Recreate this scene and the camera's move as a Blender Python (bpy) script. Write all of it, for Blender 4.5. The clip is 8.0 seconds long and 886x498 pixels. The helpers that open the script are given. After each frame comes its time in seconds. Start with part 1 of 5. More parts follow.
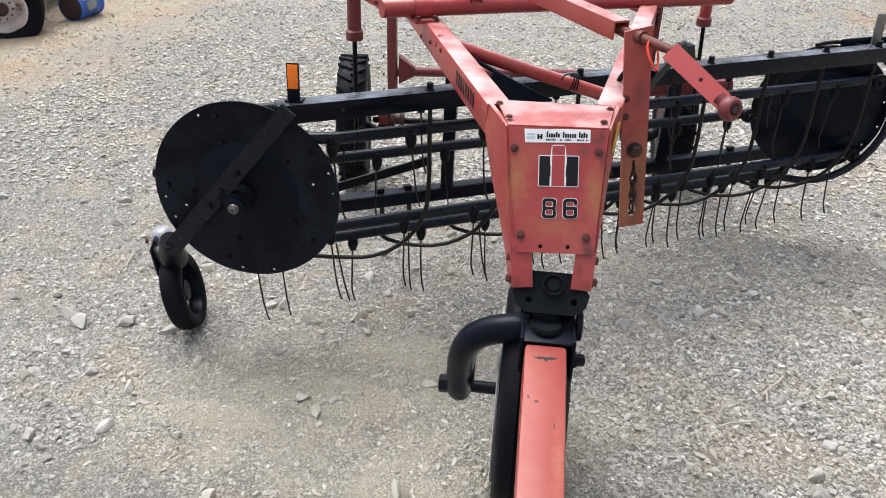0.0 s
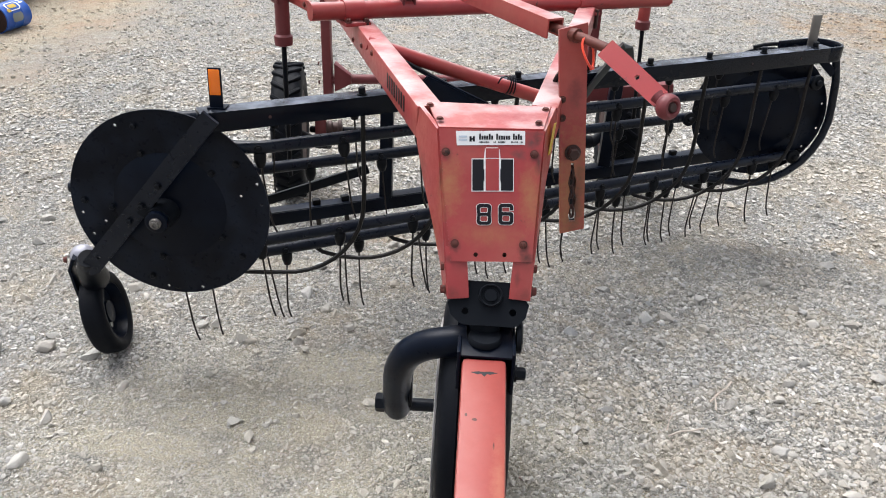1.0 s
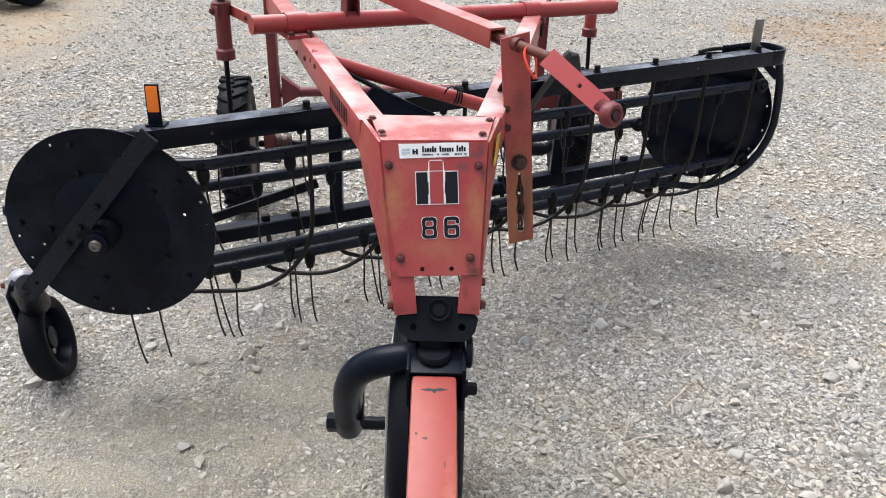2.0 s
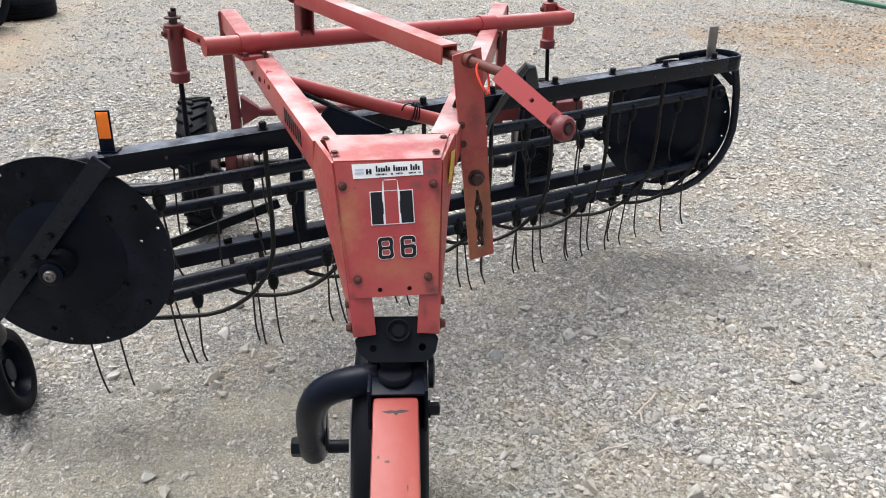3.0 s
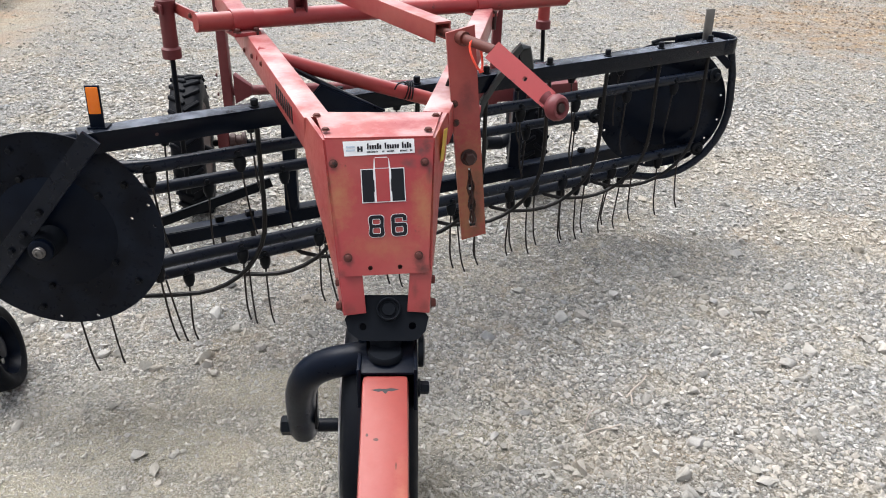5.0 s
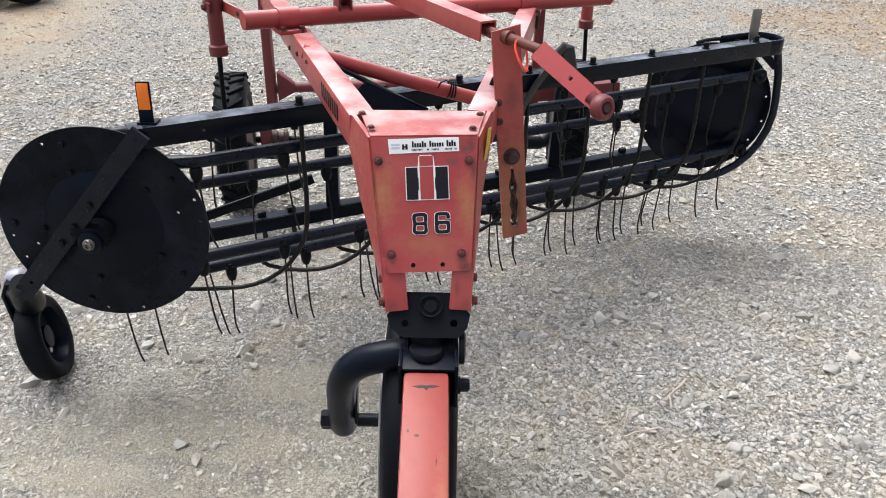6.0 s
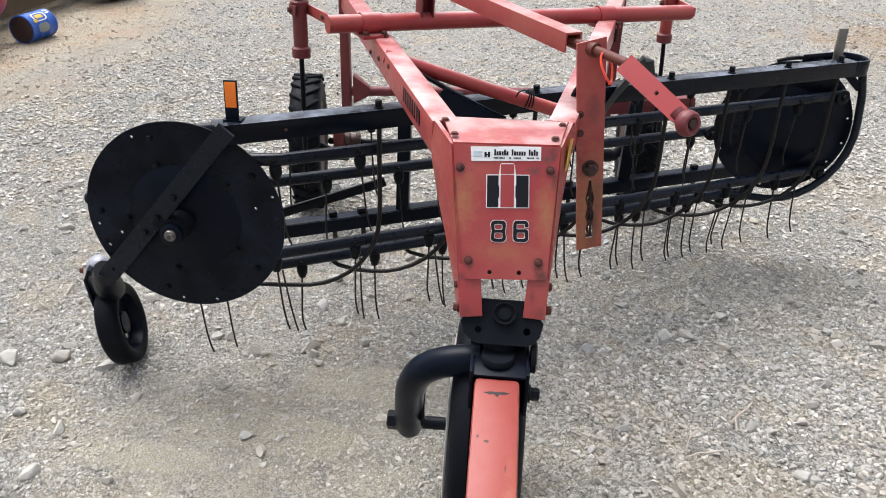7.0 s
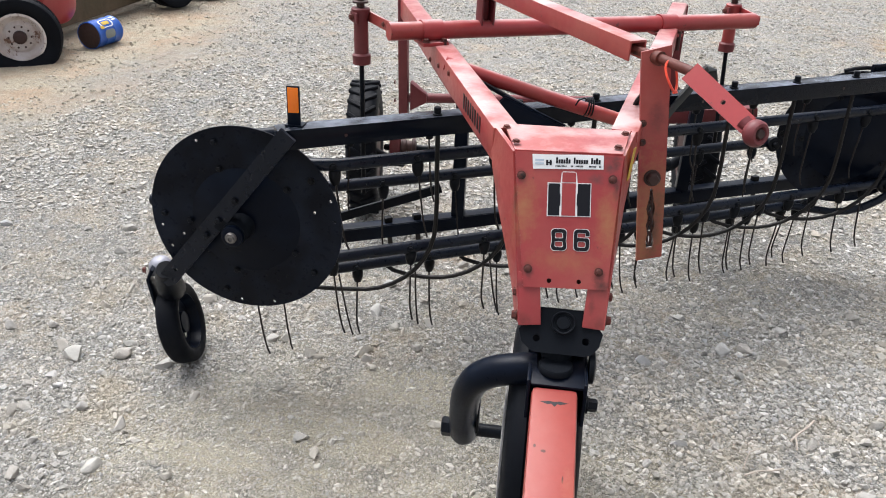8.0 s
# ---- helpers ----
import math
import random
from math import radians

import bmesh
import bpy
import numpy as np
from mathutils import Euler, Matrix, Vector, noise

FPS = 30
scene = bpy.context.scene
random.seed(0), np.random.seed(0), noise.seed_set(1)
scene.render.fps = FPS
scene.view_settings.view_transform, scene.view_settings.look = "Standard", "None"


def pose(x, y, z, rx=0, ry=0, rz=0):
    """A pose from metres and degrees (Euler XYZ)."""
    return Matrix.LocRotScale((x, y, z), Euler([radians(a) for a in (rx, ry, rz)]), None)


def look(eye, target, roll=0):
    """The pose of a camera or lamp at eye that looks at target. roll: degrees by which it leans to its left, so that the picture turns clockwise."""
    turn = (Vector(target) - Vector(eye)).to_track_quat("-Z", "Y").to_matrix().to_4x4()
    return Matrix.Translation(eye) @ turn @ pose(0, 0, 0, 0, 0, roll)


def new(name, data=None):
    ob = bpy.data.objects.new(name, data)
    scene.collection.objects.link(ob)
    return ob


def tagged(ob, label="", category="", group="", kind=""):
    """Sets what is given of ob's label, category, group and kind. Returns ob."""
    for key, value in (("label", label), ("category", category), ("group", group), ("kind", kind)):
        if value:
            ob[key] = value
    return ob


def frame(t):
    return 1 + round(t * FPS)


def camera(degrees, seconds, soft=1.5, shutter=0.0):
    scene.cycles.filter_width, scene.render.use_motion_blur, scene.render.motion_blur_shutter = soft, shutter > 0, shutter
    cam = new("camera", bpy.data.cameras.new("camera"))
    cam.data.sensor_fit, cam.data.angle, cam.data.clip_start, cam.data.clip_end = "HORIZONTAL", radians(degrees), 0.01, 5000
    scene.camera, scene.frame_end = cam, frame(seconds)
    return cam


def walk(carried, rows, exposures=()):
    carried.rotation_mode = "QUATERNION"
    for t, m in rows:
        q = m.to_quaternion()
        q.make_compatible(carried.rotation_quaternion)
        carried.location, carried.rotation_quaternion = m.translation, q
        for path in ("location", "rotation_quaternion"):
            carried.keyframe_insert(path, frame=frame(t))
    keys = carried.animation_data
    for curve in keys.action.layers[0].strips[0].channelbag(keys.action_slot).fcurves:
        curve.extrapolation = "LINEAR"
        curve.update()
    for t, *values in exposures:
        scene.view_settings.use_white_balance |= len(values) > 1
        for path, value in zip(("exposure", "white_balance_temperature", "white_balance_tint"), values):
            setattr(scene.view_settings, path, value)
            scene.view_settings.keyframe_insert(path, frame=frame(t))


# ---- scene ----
cam = camera(57.9, 8.0, soft=1.0)
PATH = [
    (0, (-0.067, 0.712, 1.684), (-0.252, 2.448, 0.709), 2.0),
    (0.5, (-0.07, 0.719, 1.673), (-0.274, 2.452, 0.695), 1.6),
    (1, (-0.027, 0.804, 1.631), (-0.098, 2.566, 0.687), 2.4),
    (1.5, (-0.003, 0.838, 1.628), (0.006, 2.609, 0.699), 2.5),
    (2.8, (0.032, 0.838, 1.637), (0.083, 2.623, 0.735), 1.0),
    (3, (0.044, 0.856, 1.639), (0.127, 2.642, 0.743), 0.9),
    (3.5, (0.069, 0.872, 1.639), (0.223, 2.655, 0.747), 0.8),
    (4, (0.066, 0.862, 1.635), (0.232, 2.637, 0.728), 1.5),
    (4.5, (0.058, 0.859, 1.626), (0.192, 2.628, 0.703), 1.9),
    (6, (0.035, 0.851, 1.628), (0.045, 2.618, 0.692), 1.3),
    (6.5, (0.012, 0.845, 1.628), (-0.037, 2.616, 0.7), 2.2),
    (7, (-0.014, 0.836, 1.632), (-0.138, 2.605, 0.708), 2.2),
    (7.5, (-0.028, 0.837, 1.627), (-0.223, 2.604, 0.709), 1.8),
    (8, (-0.038, 0.833, 1.63), (-0.282, 2.596, 0.719), 1.6),
]
walk(cam, [(t, look(eye, target, roll)) for t, eye, target, roll in PATH], [(0.0, 0.91, 6190, 11), (8.0, 0.91, 6190, 11)])

# ---- world, sun, exposure ----
world = bpy.data.worlds.new("overcast_sky")
scene.world = world
world.use_nodes = True
wn, wl = world.node_tree.nodes, world.node_tree.links
sky = wn.new("ShaderNodeTexSky")
sky.sky_type = "NISHITA"
sky.sun_disc = False
sky.sun_elevation, sky.sun_rotation = radians(65), radians(-45)
sky.air_density, sky.dust_density, sky.ozone_density = 1.0, 6.0, 0.6
grey = wn.new("ShaderNodeHueSaturation")
grey.inputs["Saturation"].default_value = 0.25
wl.new(sky.outputs[0], grey.inputs["Color"])
wl.new(grey.outputs[0], wn["Background"].inputs["Color"])
wn["Background"].inputs["Strength"].default_value = 0.132

sun = new("sun", bpy.data.lights.new("sun", "SUN"))
sun.data.energy, sun.data.angle, sun.data.color = 1.30, radians(46), (1.0, 0.96, 0.90)
sun.matrix_world = look((-2.2, 5.9, 7.6), (0.3, 3.4, 0))


# ---- materials ----
def ramp(nt, source, stops):
    n = nt.nodes.new("ShaderNodeValToRGB")
    e = n.color_ramp.elements
    while len(e) < len(stops):
        e.new(0.5)
    for k, (p, c) in enumerate(stops):
        e[k].position, e[k].color = p, (*c, 1)
    nt.links.new(source, n.inputs[0])
    return n.outputs[0]


def noise_tex(nt, vec, scale, detail=4.0, rough=0.55):
    n = nt.nodes.new("ShaderNodeTexNoise")
    n.inputs["Scale"].default_value, n.inputs["Detail"].default_value, n.inputs["Roughness"].default_value = scale, detail, rough
    nt.links.new(vec, n.inputs["Vector"])
    return n.outputs["Fac"]


def mixed(nt, fac, a, b):
    n = nt.nodes.new("ShaderNodeMix")
    n.data_type = "RGBA"
    for sock, v in ((n.inputs[0], fac), (n.inputs[6], a), (n.inputs[7], b)):
        if isinstance(v, (int, float)):
            sock.default_value = v
        elif isinstance(v, tuple):
            sock.default_value = (*v, 1)
        else:
            nt.links.new(v, sock)
    return n.outputs[2]


def maths(nt, op, a, b=0.0, clamp=False):
    n = nt.nodes.new("ShaderNodeMath")
    n.operation, n.use_clamp = op, clamp
    for sock, v in zip(n.inputs, (a, b)):
        if isinstance(v, (int, float)):
            sock.default_value = v
        else:
            nt.links.new(v, sock)
    return n.outputs[0]


def bumped(nt, bsdf, height, strength, distance):
    n = nt.nodes.new("ShaderNodeBump")
    n.inputs["Strength"].default_value, n.inputs["Distance"].default_value = strength, distance
    nt.links.new(height, n.inputs["Height"])
    nt.links.new(n.outputs[0], bsdf.inputs["Normal"])


def material(name):
    m = bpy.data.materials.new(name)
    m.use_nodes = True
    nt = m.node_tree
    geo = nt.nodes.new("ShaderNodeNewGeometry")
    return m, nt, nt.nodes["Principled BSDF"], geo


def paint(name, base, faded, wear, rough=0.45, big=5.0, fine=45.0, wear_from=0.62, dust_sheen=(0.3, 0.26, 0.2), dust_sheen_amount=0.15, metal=0.0, bump=0.15, spec=0.5, stains=()):
    """Old paint: two shades in patches, worn spots, on what faces up a dusty film that also carries painted sky sheen,
    and stains (place, size, colour, strength).
    """
    m, nt, bsdf, geo = material(name)
    pos = geo.outputs["Position"]
    patches = ramp(nt, noise_tex(nt, pos, big, 5.0), [(0.42, (0, 0, 0)), (0.66, (1, 1, 1))])
    c = mixed(nt, patches, base, faded)
    grain = noise_tex(nt, pos, fine, 6.0, 0.7)
    c = mixed(nt, maths(nt, "MULTIPLY", ramp(nt, grain, [(0.35, (0, 0, 0)), (0.75, (1, 1, 1))]), 0.22), c, tuple(x * 0.55 for x in base))
    spots = maths(nt, "MULTIPLY", noise_tex(nt, pos, 14.0, 8.0, 0.75), 1.0)
    worn = ramp(nt, spots, [(wear_from, (0, 0, 0)), (wear_from + 0.05, (1, 1, 1))])
    c = mixed(nt, worn, c, wear)
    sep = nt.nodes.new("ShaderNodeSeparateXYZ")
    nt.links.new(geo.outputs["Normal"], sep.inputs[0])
    up = maths(nt, "MULTIPLY", maths(nt, "MULTIPLY", maths(nt, "SUBTRACT", sep.outputs["Z"], 0.72), 4.0, True), dust_sheen_amount)
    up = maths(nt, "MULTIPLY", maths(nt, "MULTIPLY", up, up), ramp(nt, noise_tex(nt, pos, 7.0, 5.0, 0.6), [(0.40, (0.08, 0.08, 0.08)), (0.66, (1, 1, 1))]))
    c = mixed(nt, up, c, dust_sheen)
    ragged = maths(nt, "MULTIPLY", maths(nt, "SUBTRACT", noise_tex(nt, pos, 55.0, 6.0, 0.7), 0.5), 1.8) if stains else None
    for place, size, colour, strength in stains:
        mp = nt.nodes.new("ShaderNodeMapping")
        mp.vector_type = "TEXTURE"
        mp.inputs["Location"].default_value, mp.inputs["Scale"].default_value = place, size
        nt.links.new(pos, mp.inputs["Vector"])
        ln = nt.nodes.new("ShaderNodeVectorMath")
        ln.operation = "LENGTH"
        nt.links.new(mp.outputs[0], ln.inputs[0])
        f = maths(nt, "MULTIPLY", maths(nt, "SUBTRACT", 1.0, maths(nt, "ADD", ln.outputs["Value"], ragged), True), strength, True)
        c = mixed(nt, f, c, colour)
    nt.links.new(c, bsdf.inputs["Base Color"])
    r = maths(nt, "ADD", maths(nt, "MULTIPLY", grain, 0.35), rough - 0.17)
    nt.links.new(r, bsdf.inputs["Roughness"])
    bsdf.inputs["Metallic"].default_value = metal
    bsdf.inputs["Specular IOR Level"].default_value = spec
    bumped(nt, bsdf, maths(nt, "ADD", grain, maths(nt, "MULTIPLY", worn, -0.6)), bump, 0.002)
    return m


RUSTY, ORANGE, GRIME = (0.055, 0.022, 0.016), (0.36, 0.145, 0.062), (0.075, 0.045, 0.042)


def panel_place(u, v):
    """Where a spot of the head's front panel lies: u across, v up the slope."""
    return (u - 0.032 * v, 2.40 + 0.05 * u + 0.461 * v, 1.0125 + 0.01 * u + 0.887 * v)


WORN_AND_SHEEN = [(panel_place(u, v), (0.017, 0.017, 0.020), RUSTY, 0.8) for u, v in ((-0.094, -0.003), (0.0935, -0.003), (-0.0695, -0.197), (0.0755, -0.196))]
WORN_AND_SHEEN += [(panel_place(-0.085, -0.07), (0.035, 0.05, 0.10), ORANGE, 0.85), (panel_place(0.088, -0.09), (0.032, 0.05, 0.11), ORANGE, 0.85), (panel_place(0.0, -0.175), (0.09, 0.02, 0.035), ORANGE, 0.5),
         (panel_place(0.088, 0.024), (0.020, 0.015, 0.020), GRIME, 0.85), (panel_place(0.062, -0.003), (0.024, 0.012, 0.014), GRIME, 0.75), (panel_place(0.103, -0.02), (0.010, 0.02, 0.055), RUSTY, 0.7),
         (panel_place(0.098, 0.035), (0.012, 0.02, 0.03), RUSTY, 0.6), (panel_place(0.085, -0.222), (0.022, 0.012, 0.012), RUSTY, 0.7), (panel_place(-0.104, -0.05), (0.006, 0.02, 0.05), RUSTY, 0.6),
         (panel_place(-0.072, -0.300), (0.02, 0.02, 0.016), RUSTY, 0.5), (panel_place(0.08, -0.300), (0.02, 0.02, 0.016), RUSTY, 0.5), (panel_place(0.066, -0.262), (0.008, 0.02, 0.03), RUSTY, 0.5),
         (panel_place(0.02, 0.046), (0.10, 0.008, 0.006), GRIME, 0.8), (panel_place(0.083, -0.215), (0.014, 0.012, 0.022), RUSTY, 0.7), (panel_place(-0.083, -0.225), (0.012, 0.012, 0.014), RUSTY, 0.6)]
WORN_AND_SHEEN += [((0.21, 2.675, 0.80), (0.08, 0.08, 0.22), ORANGE, 1.1), ((0.228, 2.66, 0.80), (0.022, 0.03, 0.13), RUSTY, 0.75), ((0.20, 2.68, 1.07), (0.025, 0.03, 0.05), (0.15, 0.028, 0.03), 0.8),
         # the last, pale pink patch is sky sheen painted on the plate's left
         ((0.02, 2.57, 1.066), (0.05, 0.018, 0.02), GRIME, 0.8), ((0.05, 2.50, 1.066), (0.07, 0.045, 0.02), (0.31, 0.05, 0.055), 0.9), ((-0.10, 2.52, 1.066), (0.03, 0.06, 0.02), (0.50, 0.30, 0.29), 0.7),
         ((-0.15, 2.50, 0.93), (0.03, 0.05, 0.06), RUSTY, 0.55), ((-0.11, 2.40, 0.80), (0.03, 0.04, 0.06), ORANGE, 0.7), ((0.10, 2.35, 0.79), (0.03, 0.04, 0.06), ORANGE, 0.7)]
# the pinkish-white film paints sky glare onto the red's upward faces
RED = paint("faded_red_paint", (0.335, 0.038, 0.039), (0.365, 0.074, 0.059), (0.085, 0.030, 0.026), 0.34, wear_from=0.622, dust_sheen=(0.68, 0.50, 0.48), dust_sheen_amount=0.9, stains=WORN_AND_SHEEN)
# a duller red; on the frame posts its darkness is painted shade
RED_DARK = paint("dull_and_shaded_red_paint", (0.150, 0.024, 0.028), (0.185, 0.036, 0.036), (0.09, 0.035, 0.025), 0.5, wear_from=0.62)
BAR_RED = paint("drawbar_red_paint", (0.285, 0.045, 0.036), (0.300, 0.056, 0.043), (0.13, 0.042, 0.028), 0.36, wear_from=0.665, dust_sheen=(0.55, 0.30, 0.25), dust_sheen_amount=0.3, spec=0.3,
                stains=[((-0.018, 2.045, 0.600), (0.003, 0.005, 0.005), (0.06, 0.016, 0.010), 3.0), ((0.0, 2.035, 0.597), (0.006, 0.004, 0.005), (0.07, 0.018, 0.012), 3.0), ((0.038, 1.98, 0.583), (0.002, 0.010, 0.008), (0.08, 0.020, 0.014), 2.0), ((0.0145, 2.19, 0.637), (0.05, 0.02, 0.02), (0.22, 0.03, 0.03), 0.8), ((0.05, 1.9, 0.56), (0.02, 0.15, 0.05), (0.36, 0.12, 0.075), 0.8)])
BARS_BLACK = paint("satin_black_paint", (0.0026, 0.0052, 0.0120), (0.0044, 0.0078, 0.0170), (0.016, 0.013, 0.012), 0.30, wear_from=0.68, dust_sheen_amount=0.02, spec=0.26)
# the pale bluish film paints the sky's reflection onto the beam's top
GLOSS = paint("glossy_black_paint", (0.0026, 0.0044, 0.0090), (0.0042, 0.0066, 0.0125), (0.022, 0.017, 0.014), 0.20, wear_from=0.70, dust_sheen=(0.34, 0.38, 0.46), dust_sheen_amount=0.66, spec=0.14)
# second shade here puts a soft bluish sheen into the colour
BLACK = paint("black_paint", (0.0018, 0.0038, 0.0098), (0.0062, 0.0105, 0.0210), (0.014, 0.013, 0.012), 0.32, wear_from=0.70, dust_sheen_amount=0.02, spec=0.11)
# lighter bluish blotches: scuffs together with painted sheen on the discs
DISC = paint("scuffed_sheen_black_paint", (0.0016, 0.0030, 0.0075), (0.0105, 0.0150, 0.0260), (0.014, 0.013, 0.012), 0.30, wear_from=0.70, dust_sheen_amount=0.02, spec=0.13, big=8.0)
CAST = paint("black_cast_iron", (0.0075, 0.0092, 0.0125), (0.0105, 0.012, 0.015), (0.020, 0.013, 0.012), 0.55, wear_from=0.69, dust_sheen_amount=0.02, spec=0.07, bump=0.35)
HOOK = paint("grey_green_steel", (0.018, 0.022, 0.022), (0.028, 0.033, 0.032), (0.04, 0.03, 0.025), 0.4, dust_sheen_amount=0.05, spec=0.5)
BLACK_DULL = paint("weathered_black_paint", (0.0034, 0.0052, 0.0090), (0.0042, 0.0042, 0.005), (0.015, 0.012, 0.010), 0.40, wear_from=0.69, dust_sheen_amount=0.03, spec=0.15)
STRIPPER = paint("brown_black_weathered_steel", (0.0065, 0.0062, 0.0066), (0.0125, 0.0100, 0.0085), (0.040, 0.028, 0.020), 0.42, wear_from=0.66, dust_sheen_amount=0.04, spec=0.25)
STEEL = paint("weathered_grey_steel", (0.16, 0.15, 0.14), (0.22, 0.21, 0.19), (0.10, 0.06, 0.04), 0.45, metal=0.5)
BRIGHT = paint("bare_bright_steel", (0.45, 0.44, 0.42), (0.55, 0.53, 0.50), (0.15, 0.10, 0.07), 0.38, metal=0.8)
DOME = paint("galvanised_cap", (0.26, 0.26, 0.30), (0.36, 0.36, 0.40), (0.09, 0.085, 0.09), 0.42, metal=0.25, wear_from=0.72)
RUST = paint("rusty_steel", (0.040, 0.017, 0.014), (0.066, 0.026, 0.020), (0.03, 0.018, 0.015), 0.6, metal=0.1)
TINE = paint("brown_spring_steel", (0.014, 0.011, 0.010), (0.022, 0.017, 0.014), (0.05, 0.03, 0.022), 0.45, metal=0.2, spec=0.35)
RUBBER = paint("black_rubber", (0.0030, 0.0040, 0.0066), (0.005, 0.0062, 0.0092), (0.015, 0.014, 0.013), 0.55, wear_from=0.67, dust_sheen_amount=0.05, spec=0.10)
RIM_WHITE = paint("dirty_white_rim_paint", (0.60, 0.55, 0.53), (0.46, 0.38, 0.34), (0.17, 0.09, 0.06), 0.55, wear_from=0.55, big=9.0)
BOLT_RED = paint("rusty_red_bolt", (0.095, 0.028, 0.022), (0.13, 0.036, 0.026), (0.035, 0.018, 0.014), 0.55, wear_from=0.55, dust_sheen_amount=0.05, spec=0.3)
RIM_CLEAN = paint("white_rim_paint", (0.76, 0.75, 0.74), (0.66, 0.63, 0.60), (0.3, 0.2, 0.14), 0.45, wear_from=0.68)
BLUE = paint("blue_drum_paint", (0.012, 0.085, 0.42), (0.02, 0.12, 0.46), (0.03, 0.06, 0.2), 0.4, wear_from=0.68)
DARK_IN = paint("dark_rust_and_hollow", (0.035, 0.015, 0.012), (0.05, 0.02, 0.015), (0.02, 0.012, 0.01), 0.7)
GREEN = paint("green_gate_paint", (0.02, 0.11, 0.065), (0.03, 0.14, 0.08), (0.07, 0.05, 0.03), 0.45)
OLIVE = paint("brown_weathered_timber", (0.075, 0.055, 0.03), (0.11, 0.075, 0.045), (0.04, 0.03, 0.02), 0.75, fine=25.0)
SLAT = paint("grey_weathered_boards", (0.22, 0.24, 0.22), (0.28, 0.29, 0.27), (0.12, 0.12, 0.11), 0.7)
WHITE = paint("white_sticker", (0.82, 0.82, 0.81), (0.76, 0.77, 0.76), (0.40, 0.38, 0.36), 0.35, wear_from=0.71, dust_sheen_amount=0.0, bump=0.04)
INK = paint("black_decal", (0.006, 0.006, 0.009), (0.010, 0.009, 0.012), (0.07, 0.03, 0.026), 0.4, spec=0.25, wear_from=0.70, dust_sheen_amount=0.0, bump=0.04)
BLUEISH = paint("pale_blue_print", (0.42, 0.50, 0.60), (0.5, 0.56, 0.62), (0.6, 0.6, 0.6), 0.4, dust_sheen_amount=0.0, bump=0.04)
YELLOW = paint("yellow_decal", (0.62, 0.42, 0.04), (0.55, 0.36, 0.04), (0.15, 0.10, 0.03), 0.45, wear_from=0.55)
NEON = paint("orange_red_plastic", (0.85, 0.06, 0.03), (0.90, 0.09, 0.04), (0.7, 0.05, 0.03), 0.35, wear_from=0.8)
STRAW = paint("dry_straw", (0.50, 0.44, 0.37), (0.40, 0.33, 0.28), (0.25, 0.20, 0.16), 0.7)


def amber_material():
    m, nt, bsdf, geo = material("amber_reflective_sheet")
    v = nt.nodes.new("ShaderNodeTexVoronoi")
    v.inputs["Scale"].default_value = 320.0
    nt.links.new(geo.outputs["Position"], v.inputs["Vector"])
    c = mixed(nt, noise_tex(nt, geo.outputs["Position"], 30.0), (0.85, 0.16, 0.005), (0.95, 0.24, 0.01))
    nt.links.new(c, bsdf.inputs["Base Color"])
    bsdf.inputs["Roughness"].default_value = 0.25
    bumped(nt, bsdf, v.outputs["Distance"], 0.3, 0.001)
    return m


AMBER = amber_material()


def lump_shades(nt, rnd, pos):
    """Larger stones: mid grey, some brownish or bluish, a few pale."""
    c = ramp(nt, rnd, [(0.0, (0.20, 0.194, 0.178)), (0.2, (0.30, 0.292, 0.268)), (0.5, (0.41, 0.402, 0.372)), (0.66, (0.36, 0.325, 0.28)),
                       (0.8, (0.37, 0.382, 0.395)), (0.93, (0.45, 0.44, 0.41)), (1.0, (0.54, 0.525, 0.495))])
    grain = noise_tex(nt, pos, 110.0, 6.0, 0.75)
    c = mixed(nt, ramp(nt, grain, [(0.45, (0, 0, 0)), (0.8, (0.7, 0.7, 0.7))]), c, (0.46, 0.44, 0.40))
    return mixed(nt, ramp(nt, noise_tex(nt, pos, 30.0, 4.0), [(0.5, (0, 0, 0)), (0.75, (0.5, 0.5, 0.5))]), c, (0.17, 0.15, 0.125)), grain


def stone_shades(nt, rnd, pos):
    """Grey limestone with some brown, bluish and pale pieces."""
    c = ramp(nt, rnd, [(0.0, (0.10, 0.096, 0.088)), (0.24, (0.28, 0.270, 0.248)), (0.45, (0.42, 0.41, 0.38)), (0.60, (0.44, 0.395, 0.325)),
                       (0.72, (0.38, 0.392, 0.402)), (0.86, (0.53, 0.52, 0.49)), (0.94, (0.66, 0.645, 0.61)), (1.0, (0.84, 0.825, 0.79))])
    grain = noise_tex(nt, pos, 150.0, 5.0, 0.7)
    return mixed(nt, maths(nt, "MULTIPLY", grain, 0.45), c, (0.40, 0.37, 0.32)), grain


